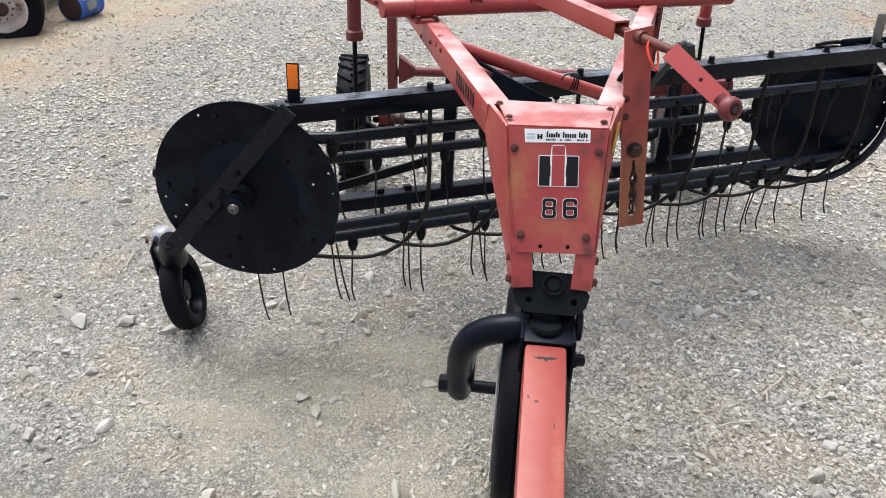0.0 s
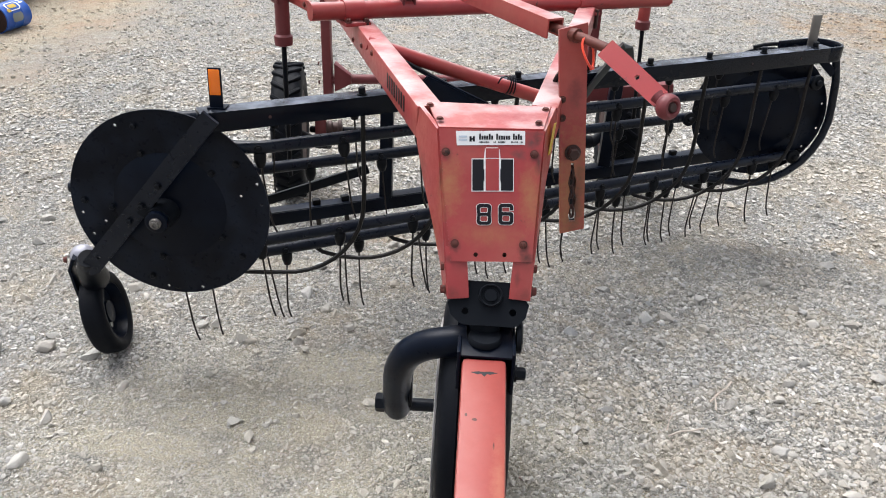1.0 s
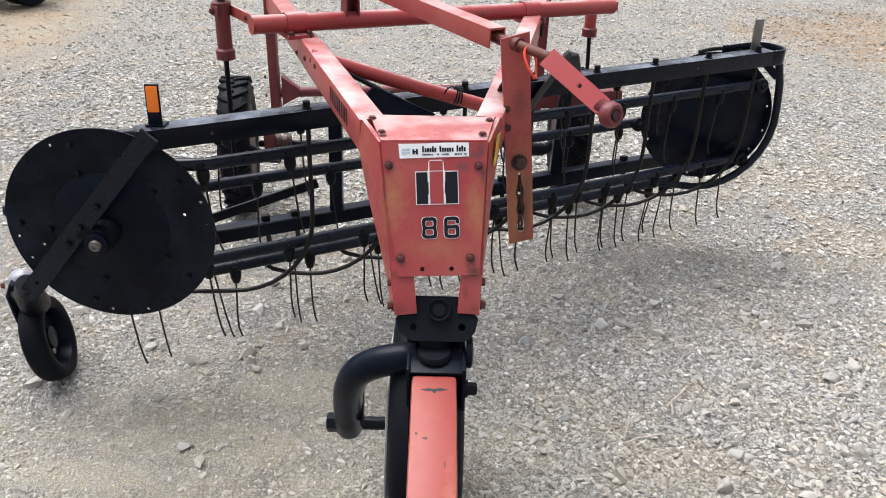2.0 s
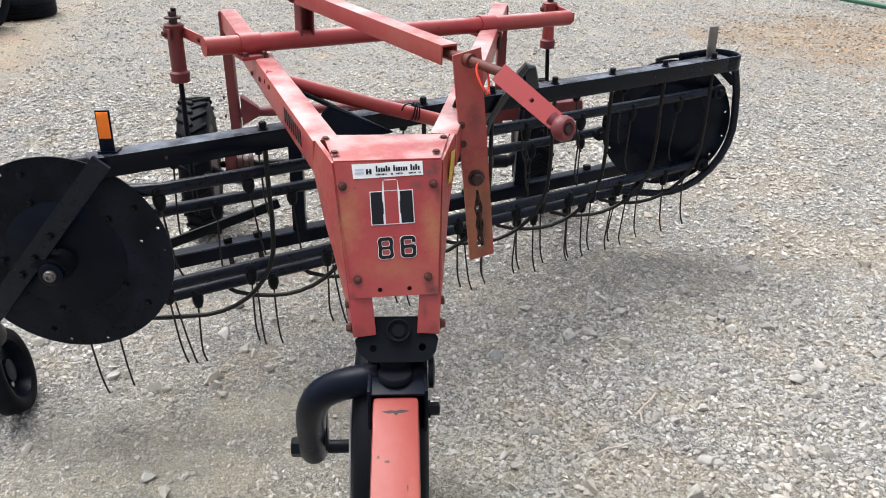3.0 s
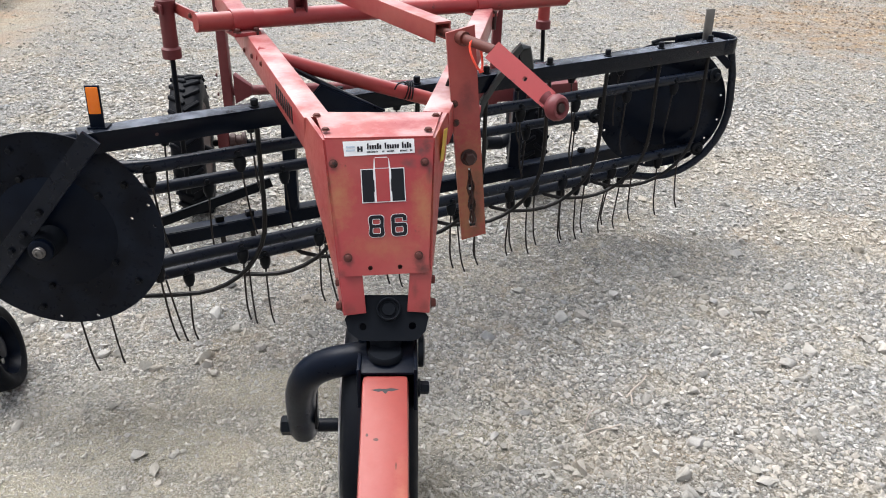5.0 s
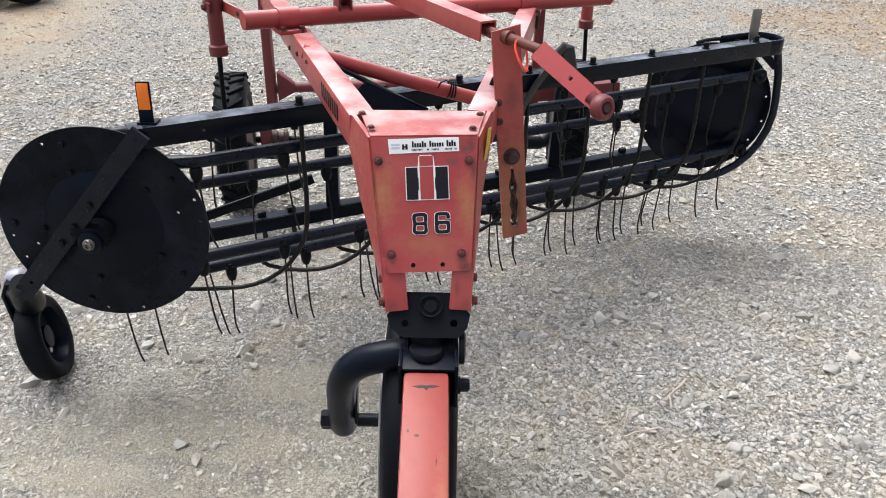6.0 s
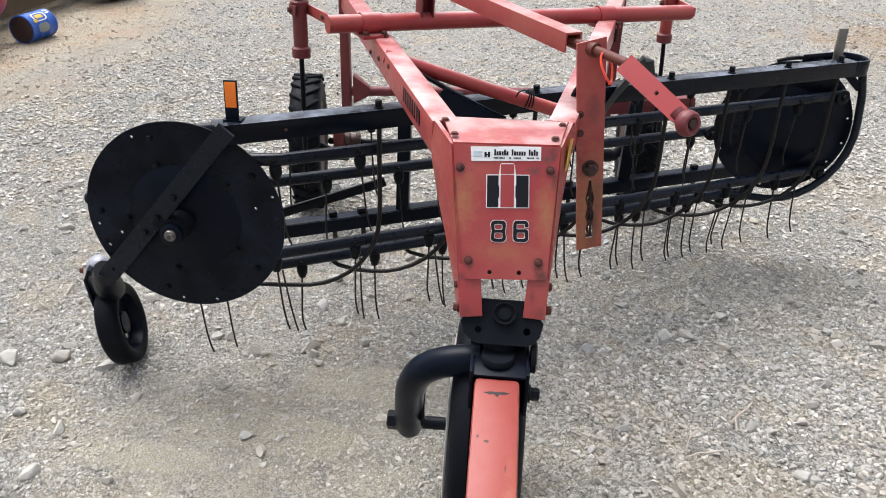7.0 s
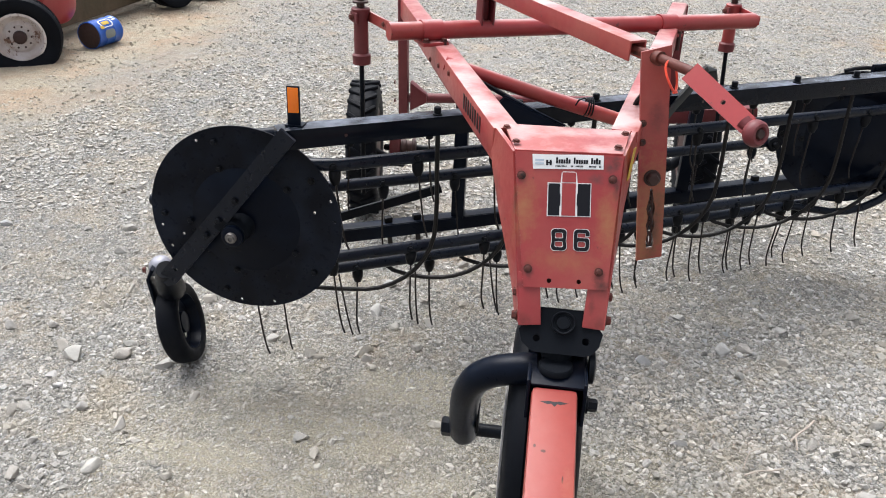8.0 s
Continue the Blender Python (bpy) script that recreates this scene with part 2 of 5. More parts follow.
def stone_material(name, shades, per_island):
    m, nt, bsdf, geo = material(name)
    if per_island:
        rnd = geo.outputs["Random Per Island"]
    else:
        rnd = nt.nodes.new("ShaderNodeObjectInfo").outputs["Random"]
    c, grain = shades(nt, rnd, geo.outputs["Position"])
    drift = ramp(nt, noise_tex(nt, geo.outputs["Position"], 1.9, 5.0, 0.6), [(0.36, (0.29, 0.292, 0.275)), (0.50, (0.42, 0.405, 0.365)), (0.64, (0.53, 0.455, 0.345))])
    c = mixed(nt, 0.3, c, drift)
    c = mixed(nt, maths(nt, "MULTIPLY", earth_mask(nt, geo.outputs["Position"]), 0.62), c, (0.46, 0.395, 0.285))
    # darkest verge pieces carry painted shadow as well as brown litter
    c = mixed(nt, maths(nt, "MULTIPLY", verge_mask(nt, geo.outputs["Position"]), 0.85), c, ramp(nt, rnd, [(0.0, (0.07, 0.045, 0.03)), (0.4, (0.27, 0.155, 0.07)), (0.75, (0.50, 0.33, 0.16)), (1.0, (0.68, 0.54, 0.36))]))
    c = mixed(nt, maths(nt, "MULTIPLY", pale_mask(nt, geo.outputs["Position"]), 0.35), c, (0.56, 0.515, 0.42))
    nt.links.new(c, bsdf.inputs["Base Color"])
    bsdf.inputs["Roughness"].default_value = 0.8
    bumped(nt, bsdf, grain, 0.7, 0.004)
    return m


def blot(nt, pos, x, y, rx, ry, wobble=0.5):
    """1 inside an uneven patch of ground round (x, y), 0 outside."""
    mp = nt.nodes.new("ShaderNodeMapping")
    mp.vector_type = "TEXTURE"
    mp.inputs["Location"].default_value = (x, y, 0)
    mp.inputs["Scale"].default_value = (rx, ry, 1000)
    nt.links.new(pos, mp.inputs["Vector"])
    ln = nt.nodes.new("ShaderNodeVectorMath")
    ln.operation = "LENGTH"
    nt.links.new(mp.outputs[0], ln.inputs[0])
    d = maths(nt, "ADD", ln.outputs["Value"], maths(nt, "MULTIPLY", maths(nt, "SUBTRACT", noise_tex(nt, pos, 1.3, 6.0, 0.65), 0.5), wobble * 2))
    return maths(nt, "MULTIPLY", maths(nt, "SUBTRACT", 1.15, d, True), 2.2, True)


def earth_mask(nt, pos):
    """Bare tan earth: the track beside the parked wagon, and small sandy patches."""
    a = blot(nt, pos, -5.0, 7.0, 2.0, 4.6)
    c = maths(nt, "MULTIPLY", ramp(nt, noise_tex(nt, pos, 3.1, 7.0, 0.70), [(0.50, (0, 0, 0)), (0.66, (1, 1, 1))]), 0.65)
    for x, y, rx, ry in ((2.02, 4.95, 0.42, 0.30), (2.0, 4.15, 0.35, 0.22), (0.78, 2.62, 0.28, 0.14)):
        c = maths(nt, "MAXIMUM", c, maths(nt, "MULTIPLY", blot(nt, pos, x, y, rx, ry, 0.9), 0.42))
    return maths(nt, "MAXIMUM", a, c)


def verge_mask(nt, pos):
    """Brown litter along the verge by the gate; its darkest colours also paint in small shadows."""
    litter = ramp(nt, noise_tex(nt, pos, 6.0, 8.0, 0.75), [(0.42, (0.25, 0.25, 0.25)), (0.60, (1, 1, 1))])
    return maths(nt, "MULTIPLY", blot(nt, pos, 5.3, 8.6, 2.4, 1.6, 1.0), litter)


def pale_mask(nt, pos):
    """Pale packed fines beside the drawbar."""
    return blot(nt, pos, -0.5, 2.6, 0.95, 0.50, 0.7)


def ground_material():
    """Pale speckled fines between the stones, with grit of several sizes pressed in and sandy patches."""
    m, nt, bsdf, geo = material("gravel_bed")
    pos = geo.outputs["Position"]
    fines = ramp(nt, noise_tex(nt, pos, 260.0, 4.0, 0.8), [(0.40, (0, 0, 0)), (0.60, (1, 1, 1))])
    mottle = ramp(nt, noise_tex(nt, pos, 11.0, 7.0, 0.7), [(0.40, (0, 0, 0)), (0.62, (1, 1, 1))])
    tint = ramp(nt, noise_tex(nt, pos, 7.0, 6.0, 0.68), [(0.40, (0.31, 0.315, 0.29)), (0.50, (0.45, 0.43, 0.37)), (0.60, (0.55, 0.475, 0.345))])
    colour = mixed(nt, fines, (0.065, 0.062, 0.054), tint)
    colour = mixed(nt, maths(nt, "MULTIPLY", mottle, 0.55), colour, mixed(nt, fines, (0.085, 0.083, 0.08), (0.44, 0.43, 0.41)))
    heights = maths(nt, "MULTIPLY", fines, 0.35)
    for scale, weight, share in ((48.0, 1.0, 0.60), (85.0, 0.8, 0.42), (150.0, 0.6, 0.36)):
        v = nt.nodes.new("ShaderNodeTexVoronoi")
        v.inputs["Scale"].default_value = scale
        nt.links.new(pos, v.inputs["Vector"])
        sep = nt.nodes.new("ShaderNodeSeparateColor")
        nt.links.new(v.outputs["Color"], sep.inputs[0])
        c, grain = stone_shades(nt, sep.outputs[0], pos)
        pebble = maths(nt, "MULTIPLY", maths(nt, "SUBTRACT", 0.50, v.outputs["Distance"], True), 8.0, True)
        keep = maths(nt, "MULTIPLY", maths(nt, "GREATER_THAN", sep.outputs[1], share), pebble)
        colour = mixed(nt, keep, colour, c)
        heights = maths(nt, "ADD", heights, maths(nt, "MULTIPLY", maths(nt, "MULTIPLY", maths(nt, "SUBTRACT", 0.6, v.outputs["Distance"], True), keep), weight))
    earth = mixed(nt, fines, (0.22, 0.185, 0.13), (0.70, 0.62, 0.46))
    crumbs = ramp(nt, noise_tex(nt, pos, 24.0, 8.0, 0.75), [(0.50, (0, 0, 0)), (0.60, (1, 1, 1))])
    earth = mixed(nt, maths(nt, "MULTIPLY", crumbs, 0.5), earth, (0.26, 0.20, 0.14))
    earth = mixed(nt, maths(nt, "MULTIPLY", ramp(nt, noise_tex(nt, pos, 1.7, 7.0, 0.68), [(0.46, (0, 0, 0)), (0.60, (1, 1, 1))]), 0.6), earth, (0.46, 0.30, 0.18))
    clods = ramp(nt, noise_tex(nt, pos, 5.5, 8.0, 0.72), [(0.50, (0, 0, 0)), (0.62, (1, 1, 1))])
    earth = mixed(nt, maths(nt, "MULTIPLY", clods, 0.5), earth, (0.34, 0.25, 0.155))
    colour = mixed(nt, maths(nt, "MULTIPLY", earth_mask(nt, pos), 0.85), colour, earth)
    drifts = ramp(nt, noise_tex(nt, pos, 4.2, 7.0, 0.7), [(0.42, (0.08, 0.08, 0.08)), (0.60, (0.70, 0.70, 0.70))])
    pale = maths(nt, "MULTIPLY", pale_mask(nt, pos), drifts)
    for x, y, rx, ry in ((-0.42, 2.97, 0.26, 0.12), (-0.66, 2.68, 0.36, 0.10), (-1.0, 2.54, 0.30, 0.08)):
        pale = maths(nt, "MAXIMUM", pale, maths(nt, "MULTIPLY", blot(nt, pos, x, y, rx, ry, 0.9), 0.75))
    colour = mixed(nt, pale, colour, mixed(nt, fines, (0.24, 0.22, 0.165), (0.84, 0.77, 0.58)))
    # dark crumbs in the litter double as painted shadows
    colour = mixed(nt, maths(nt, "MULTIPLY", verge_mask(nt, pos), 0.75), colour, mixed(nt, crumbs, (0.40, 0.25, 0.115), (0.11, 0.07, 0.04)))
    nt.links.new(colour, bsdf.inputs["Base Color"])
    bsdf.inputs["Roughness"].default_value = 0.88
    bumped(nt, bsdf, heights, 1.0, 0.007)
    return m


GROUND = ground_material()
GRAVEL = stone_material("gravel_chip", stone_shades, True)
LUMP = stone_material("gravel_lump", lump_shades, True)
STONE = stone_material("loose_stone", lump_shades, False)


# ---- mesh helpers ----
def add_box(bm, m, size, bevel=0.0, segments=2):
    """A box of that size, centred on the pose m, its edges rounded."""
    r = bmesh.ops.create_cube(bm, size=1.0, matrix=m @ Matrix.Diagonal((*size, 1)))
    if bevel:
        edges = list({e for v in r["verts"] for e in v.link_edges})
        bmesh.ops.bevel(bm, geom=edges, offset=bevel, segments=segments, affect="EDGES", profile=0.6)
    return bm


def along(a, b, up=(0, 0, 1)):
    """The pose halfway from a to b: x runs along, z as near to up as can be. Returns it and the length."""
    a, b = Vector(a), Vector(b)
    x = (b - a).normalized()
    y = Vector(up).cross(x).normalized()
    z = x.cross(y)
    m = Matrix((x, y, z)).transposed().to_4x4()
    m.translation = (a + b) / 2
    return m, (b - a).length


def beam(bm, a, b, w, h, bevel=0.006, up=(0, 0, 1), over=0.0):
    m, n = along(a, b, up)
    return add_box(bm, m, (n + over, w, h), bevel)


def skin(bm, rings, closed_ring=True, caps=True):
    rows = [[bm.verts.new(p) for p in ring] for ring in rings]
    n = len(rows[0])
    for a, b in zip(rows, rows[1:]):
        for k in range(n if closed_ring else n - 1):
            bm.faces.new((a[k], a[(k + 1) % n], b[(k + 1) % n], b[k]))
    if caps:
        bm.faces.new(rows[0][::-1])
        bm.faces.new(rows[-1])
    return bm


def tube(bm, path, r, sides=12, flat=None):
    """A round bar along a path; r is one radius or one for each point; flat: (half width, half thickness, up) for a strap."""
    pts = [Vector(p) for p in path]
    rs = r if isinstance(r, (list, tuple)) else [r] * len(pts)
    rings, last = [], None
    for k, p in enumerate(pts):
        t = (pts[min(k + 1, len(pts) - 1)] - pts[max(k - 1, 0)]).normalized()
        if last is None:
            ref = Vector(flat[2]) if flat else (Vector((0, 0, 1)) if abs(t.z) < 0.9 else Vector((1, 0, 0)))
        else:
            ref = last
        n = (ref - t * ref.dot(t)).normalized()
        last = n
        s = t.cross(n)
        if flat:
            w, d = flat[0], flat[1]
            rings.append([p + n * (d * math.copysign(1, math.sin(a))) * (0.6 if abs(math.cos(a)) > 0.9 else 1) + s * (w * c) for a, c in
                          ((0.3, 1), (0.9, 0.85), (2.2, -0.85), (2.8, -1), (-2.8, -1), (-2.2, -0.85), (-0.9, 0.85), (-0.3, 1))])
        else:
            rings.append([p + (n * math.cos(a) + s * math.sin(a)) * rs[k] for a in (2 * math.pi * j / sides for j in range(sides))])
    return skin(bm, rings)


def lathe(bm, m, profile, sides=32):
    """A body of revolution round the pose's z; profile: (radius, height) from end to end."""
    rings = [[m @ Vector((max(r, 1e-4) * math.cos(2 * math.pi * k / sides), max(r, 1e-4) * math.sin(2 * math.pi * k / sides), h)) for k in range(sides)] for r, h in profile]
    return skin(bm, rings)


def plate(bm, m, outline, thickness, holes=()):
    """A flat plate in the pose's xy plane, with holes through it: outline and holes are loops of (x, y)."""
    half = thickness / 2
    for sign in (1, -1):
        edges = []
        for loop in (outline, *holes):
            vs = [bm.verts.new(m @ Vector((x, y, sign * half))) for x, y in loop]
            edges += [bm.edges.new((a, b)) for a, b in zip(vs, vs[1:] + vs[:1])]
        bmesh.ops.triangle_fill(bm, use_beauty=True, use_dissolve=False, edges=edges)
    for loop in (outline, *holes):
        skin_loop = [[m @ Vector((x, y, s * half)) for x, y in loop] for s in (1, -1)]
        skin(bm, skin_loop, caps=False)
    bmesh.ops.remove_doubles(bm, verts=bm.verts, dist=1e-5)
    bmesh.ops.recalc_face_normals(bm, faces=bm.faces)
    return bm


def solid(bm, corners, bevel=0.0):
    """A six-sided body from eight corners: four of one face in turn, then the four opposite them."""
    v = [bm.verts.new(c) for c in corners]
    for f in ((0, 1, 2, 3), (7, 6, 5, 4), (0, 4, 5, 1), (1, 5, 6, 2), (2, 6, 7, 3), (3, 7, 4, 0)):
        bm.faces.new([v[i] for i in f])
    bmesh.ops.recalc_face_normals(bm, faces=bm.faces)
    if bevel:
        bmesh.ops.bevel(bm, geom=list(bm.edges), offset=bevel, segments=2, affect="EDGES", profile=0.6)
    return bm


def arc(cx, cy, r, a0, a1, n=10):
    return [(cx + r * math.cos(radians(a0 + (a1 - a0) * k / n)), cy + r * math.sin(radians(a0 + (a1 - a0) * k / n))) for k in range(n + 1)]


def ring(cx, cy, r, n=16):
    return [(cx + r * math.cos(2 * math.pi * k / n), cy + r * math.sin(2 * math.pi * k / n)) for k in range(n)]


def mesh_of(name, bm, mat):
    bmesh.ops.recalc_face_normals(bm, faces=bm.faces)
    me = bpy.data.meshes.new(name)
    bm.to_mesh(me)
    bm.free()
    me.materials.append(mat)
    me.polygons.foreach_set("use_smooth", [True] * len(me.polygons))
    me.set_sharp_from_angle(angle=radians(38))
    return me


def thing(name, x, y, z, label, category, group="", kind=""):
    e = new(name)
    e.empty_display_size = 0.1
    e.matrix_world = pose(x, y, z)
    return tagged(e, label, category, group, kind)


def root(ob):
    while ob.parent:
        ob = ob.parent
    return ob.matrix_basis.translation


def part(name, bm, mat, parent, label=""):
    """One mesh under a thing or a part; its corners are given in the world."""
    bmesh.ops.translate(bm, verts=bm.verts, vec=-root(parent))
    ob = new(name, mesh_of(name, bm, mat))
    ob.parent = parent
    return tagged(ob, label)


def piece(name, me, m, parent, label=""):
    """One of many alike pieces on shared mesh data, at the world pose m."""
    ob = new(name, me)
    ob.parent = parent
    ob.matrix_basis = Matrix.Translation(-root(parent)) @ m
    return tagged(ob, label)


def facing(p, n, up=(0, 0, 1)):
    """The pose at p whose z looks along n and whose y is as near to up as can be."""
    z = Vector(n).normalized()
    if abs(z.dot(Vector(up))) > 0.98:
        up = (0, 1, 0)
    x = Vector(up).cross(z).normalized()
    m = Matrix((x, z.cross(x), z)).transposed().to_4x4()
    m.translation = p
    return m


def bolt_mesh(name, r, h, mat):
    bm = bmesh.new()
    lathe(bm, pose(0, 0, 0), [(r * 1.35, 0), (r * 1.35, h * 0.18), (r * 1.0, h * 0.2)], 16)
    lathe(bm, pose(0, 0, 0), [(r, h * 0.15), (r, h * 0.85), (r * 0.8, h)], 6)
    return mesh_of(name, bm, mat)


def tyre(bm, m, r, w, r_in, groove=0):
    """A tyre round the pose's z."""
    h = w / 2
    prof = [(r_in, -h * 0.72), (r_in + (r - r_in) * 0.25, -h * 0.95), (r_in + (r - r_in) * 0.6, -h), (r * 0.95, -h * 0.88), (r * 0.985, -h * 0.70), (r, -h * 0.45)]
    for k in range(groove):
        c = (-0.36 + 0.72 * k / max(1, groove - 1)) * h
        prof += [(r, c - 0.09 * h), (r - 0.006, c - 0.05 * h), (r - 0.006, c + 0.05 * h), (r, c + 0.09 * h)]
    prof += [(rr, -hh) for rr, hh in prof[5::-1]]
    prof.append(prof[0])
    rings = [[m @ Vector((q * math.cos(2 * math.pi * k / 48), q * math.sin(2 * math.pi * k / 48), z)) for k in range(48)] for q, z in prof]
    skin(bm, rings, caps=False)
    bmesh.ops.remove_doubles(bm, verts=bm.verts, dist=1e-6)
    return bm

# ---- the ground ----
def steps(lo, fine_lo, fine_hi, hi, fine, grow=1.35):
    """Grid lines: even between the fine limits, wider and wider towards the ends."""
    out, d = list(np.arange(fine_lo, fine_hi, fine)), fine
    while out[-1] < hi:
        d *= grow
        out.append(min(out[-1] + d, hi))
    d = fine
    while out[0] > lo:
        d *= grow
        out.insert(0, max(out[0] - d, lo))
    return out


def lie(x, y):
    """The height of the gravel bed."""
    near = math.exp(-((x / 9) ** 2 + ((y - 4) / 9) ** 2))
    return near * (0.012 * noise.noise((x * 0.9, y * 0.9, 0)) + 0.007 * noise.noise((x * 3.5, y * 3.5, 4)))


xs, ys = steps(-600, -3.2, 3.4, 600, 0.05), steps(-600, 1.2, 6.6, 600, 0.05)
gm = bpy.data.meshes.new("ground")
nx = len(xs)
gm.from_pydata([(x, y, lie(x, y)) for y in ys for x in xs], [],
               [(j * nx + i, j * nx + i + 1, (j + 1) * nx + i + 1, (j + 1) * nx + i) for j in range(len(ys) - 1) for i in range(nx - 1)])
gm.materials.append(GROUND)
gm.polygons.foreach_set("use_smooth", [True] * len(gm.polygons))
ground = tagged(new("ground", gm), "grey crushed gravel yard with patches of tan earth", "ground", kind="structure")


# ---- the hay rake ----
rake = thing("hay_rake", 0, 3.4, 0, "faded red and black side-delivery hay rake standing on gravel", "hay rake")
BOLT = bolt_mesh("bolt", 0.0068, 0.0055, BOLT_RED)
BOLT_BLACK = bolt_mesh("bolt", 0.009, 0.011, BLACK_DULL)
BOLT_BIG = bolt_mesh("bolt", 0.0090, 0.011, BOLT_RED)

# the head: a sloping front panel between two cheeks. Panel coordinates: u across, v up the slope, n out of it
HO, HU, HN = Vector((0.0, 2.40, 1.0125)), Vector((0.9987, 0.0499, 0.0100)).normalized(), Vector((0.0397, -0.8862, 0.4617)).normalized()
HN = (HN - HU * HN.dot(HU)).normalized()
HV = HN.cross(HU)


def on_panel(u, v, n=0.0):
    return HO + HU * u + HV * v + HN * n


PANEL_POSE = Matrix((HU, HV, HN)).transposed().to_4x4()
PANEL_POSE.translation = HO

bm = bmesh.new()
plate(bm, PANEL_POSE, [(-0.0775, -0.231), (0.0945, -0.228), (0.1135, 0.050), (-0.1105, 0.050)], 0.005, [ring(-0.0245, -0.2155, 0.005, 10), ring(0.0365, -0.2145, 0.005, 10)])
panel = part("front_panel", bm, RED, rake, "sun-faded red sheet-steel front panel")
for u, v in ((-0.094, 0), (0.0935, 0), (-0.0695, -0.193), (0.0755, -0.192)):
    piece("bolt", BOLT, facing(on_panel(u, v, 0.0025), HN), panel)

bm = bmesh.new()
add_box(bm, PANEL_POSE @ pose(0.007, -0.205, -0.03), (0.15, 0.034, 0.005), 0.001)
part("inner_brace", bm, DARK_IN, panel)

# rear edge of each cheek from top to foot, against heights on the panel
LEVELS = (0.05, -0.03, -0.09, -0.15, -0.23, -0.308)
REAR = {-1: ((-0.187, 2.62, 1.058), (-0.166, 2.53, 0.975), (-0.144, 2.47, 0.905), (-0.118, 2.41, 0.835), (-0.096, 2.355, 0.77), (-0.083, 2.312, 0.715)),
        1: ((0.156, 2.64, 1.058), (0.144, 2.54, 0.985), (0.129, 2.455, 0.93), (0.121, 2.395, 0.86), (0.112, 2.342, 0.79), (0.105, 2.305, 0.722))}
for side in (-1, 1):
    bm = bmesh.new()
    fu, fb = (-0.1145, -0.0825) if side < 0 else (0.1165, 0.095)
    o = Vector((-side * 0.009, 0.004, 0))
    strips = []
    for v, q in zip(LEVELS, REAR[side]):
        f = on_panel(fu + (fb - fu) * (0.05 - v) / 0.358, v, -0.003)
        q = Vector(q)
        strips.append([f, f.lerp(q, 0.06), q, q + o, f.lerp(q, 0.06) + o, f + o])
    skin(bm, strips)
    cheek = part("cheek", bm, RED, rake)
    # the folded leg that shows below the panel
    bm = bmesh.new()
    iu, it = (-0.0357, -0.0435) if side < 0 else (0.0489, 0.0585)
    c = [on_panel(fb, -0.312, -0.004), on_panel(iu, -0.308, -0.004), on_panel(it, -0.20, -0.004), on_panel(fb * 1.10, -0.20, -0.004)]
    solid(bm, c + [p - HN * 0.007 for p in c], 0.0015)
    part("leg", bm, RED, cheek)
    bm = bmesh.new()
    c = [on_panel(fb * 1.10, -0.202, -0.0045), on_panel(it, -0.202, -0.0045), on_panel(it * 1.2, 0.040, -0.0045), on_panel(fu * 0.993, 0.046, -0.0045)]
    solid(bm, c + [p - HN * 0.006 for p in c], 0.0015)
    part("front_flange", bm, RED, cheek)
    for v in (-0.243, -0.292):
        piece("bolt", BOLT_BIG, facing(on_panel(fb + side * 0.004, v, -0.026), (side, 0, 0)), cheek)

bm = bmesh.new()
fl, fr = on_panel(-0.1105, 0.0535), on_panel(0.1125, 0.0545)
rl, rr = Vector((-0.147, 2.565, 1.066)), Vector((0.133, 2.575, 1.066))
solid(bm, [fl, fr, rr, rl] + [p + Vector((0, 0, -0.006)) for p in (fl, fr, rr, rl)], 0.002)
top = part("top_plate", bm, RED, rake, "worn red top plate with pinkish sheen in its colour")
for x, y in ((-0.112, 2.447), (-0.139, 2.538), (0.101, 2.455), (0.120, 2.548)):
    piece("bolt", BOLT, pose(x, y, 1.066), top)

# decals on the panel
bm = bmesh.new()
STICKER = PANEL_POSE @ pose(0.0, 0.0318, 0.0034, 0, 0, 1.5)
plate(bm, STICKER, [(-0.0715, -0.0155), (0.0730, -0.0140), (0.0730, 0.0150), (0.020, 0.0158), (-0.015, 0.0148), (-0.0735, 0.0150)], 0.0008)
sticker = part("dealer_sticker", bm, WHITE, panel, "white dealer sticker with dark print")
bm = bmesh.new()
pr = random.Random(4)
for u0, letters in ((-0.0225, 6), (0.0135, 6), (0.0490, 4)):
    for k in range(letters):
        h = 0.0125 if k == 0 else pr.choice((0.0082, 0.0086, 0.0120))
        w = 0.0036 if h > 0.012 else 0.0040
        add_box(bm, STICKER @ pose(u0 + 0.0051 * k, -0.0034 + h / 2, 0.0008), (w, h, 0.0006))
for u0, letters in ((-0.0245, 9), (0.007, 2), (0.017, 6), (0.044, 6), (0.0645, 2)):
    for k in range(letters):
        add_box(bm, STICKER @ pose(u0 + 0.0026 * k, -0.0088, 0.0008), (0.0018, pr.choice((0.0028, 0.0036)), 0.0006))
for u in (-0.0425, -0.0355):
    add_box(bm, STICKER @ pose(u, -0.002, 0.0008), (0.0045, 0.011, 0.0006))
add_box(bm, STICKER @ pose(-0.039, -0.002, 0.0008), (0.003, 0.003, 0.0006))
part("print_bar", bm, INK, panel)
bm = bmesh.new()
for v in (0.003, -0.004):
    add_box(bm, STICKER @ pose(-0.0585, v, 0.0008), (0.018, 0.004, 0.0006))
part("pale_print_bar", bm, BLUEISH, panel)

bm = bmesh.new()
L, R, B, T = -0.0382, 0.0515, -0.0810, -0.0112
I0, I1, TOP = -0.0098, 0.0212, 0.0122
EMBLEM = PANEL_POSE @ pose(0.007, -0.046, 0, 0, 0, 1.6) @ pose(-0.007, 0.046, 0)
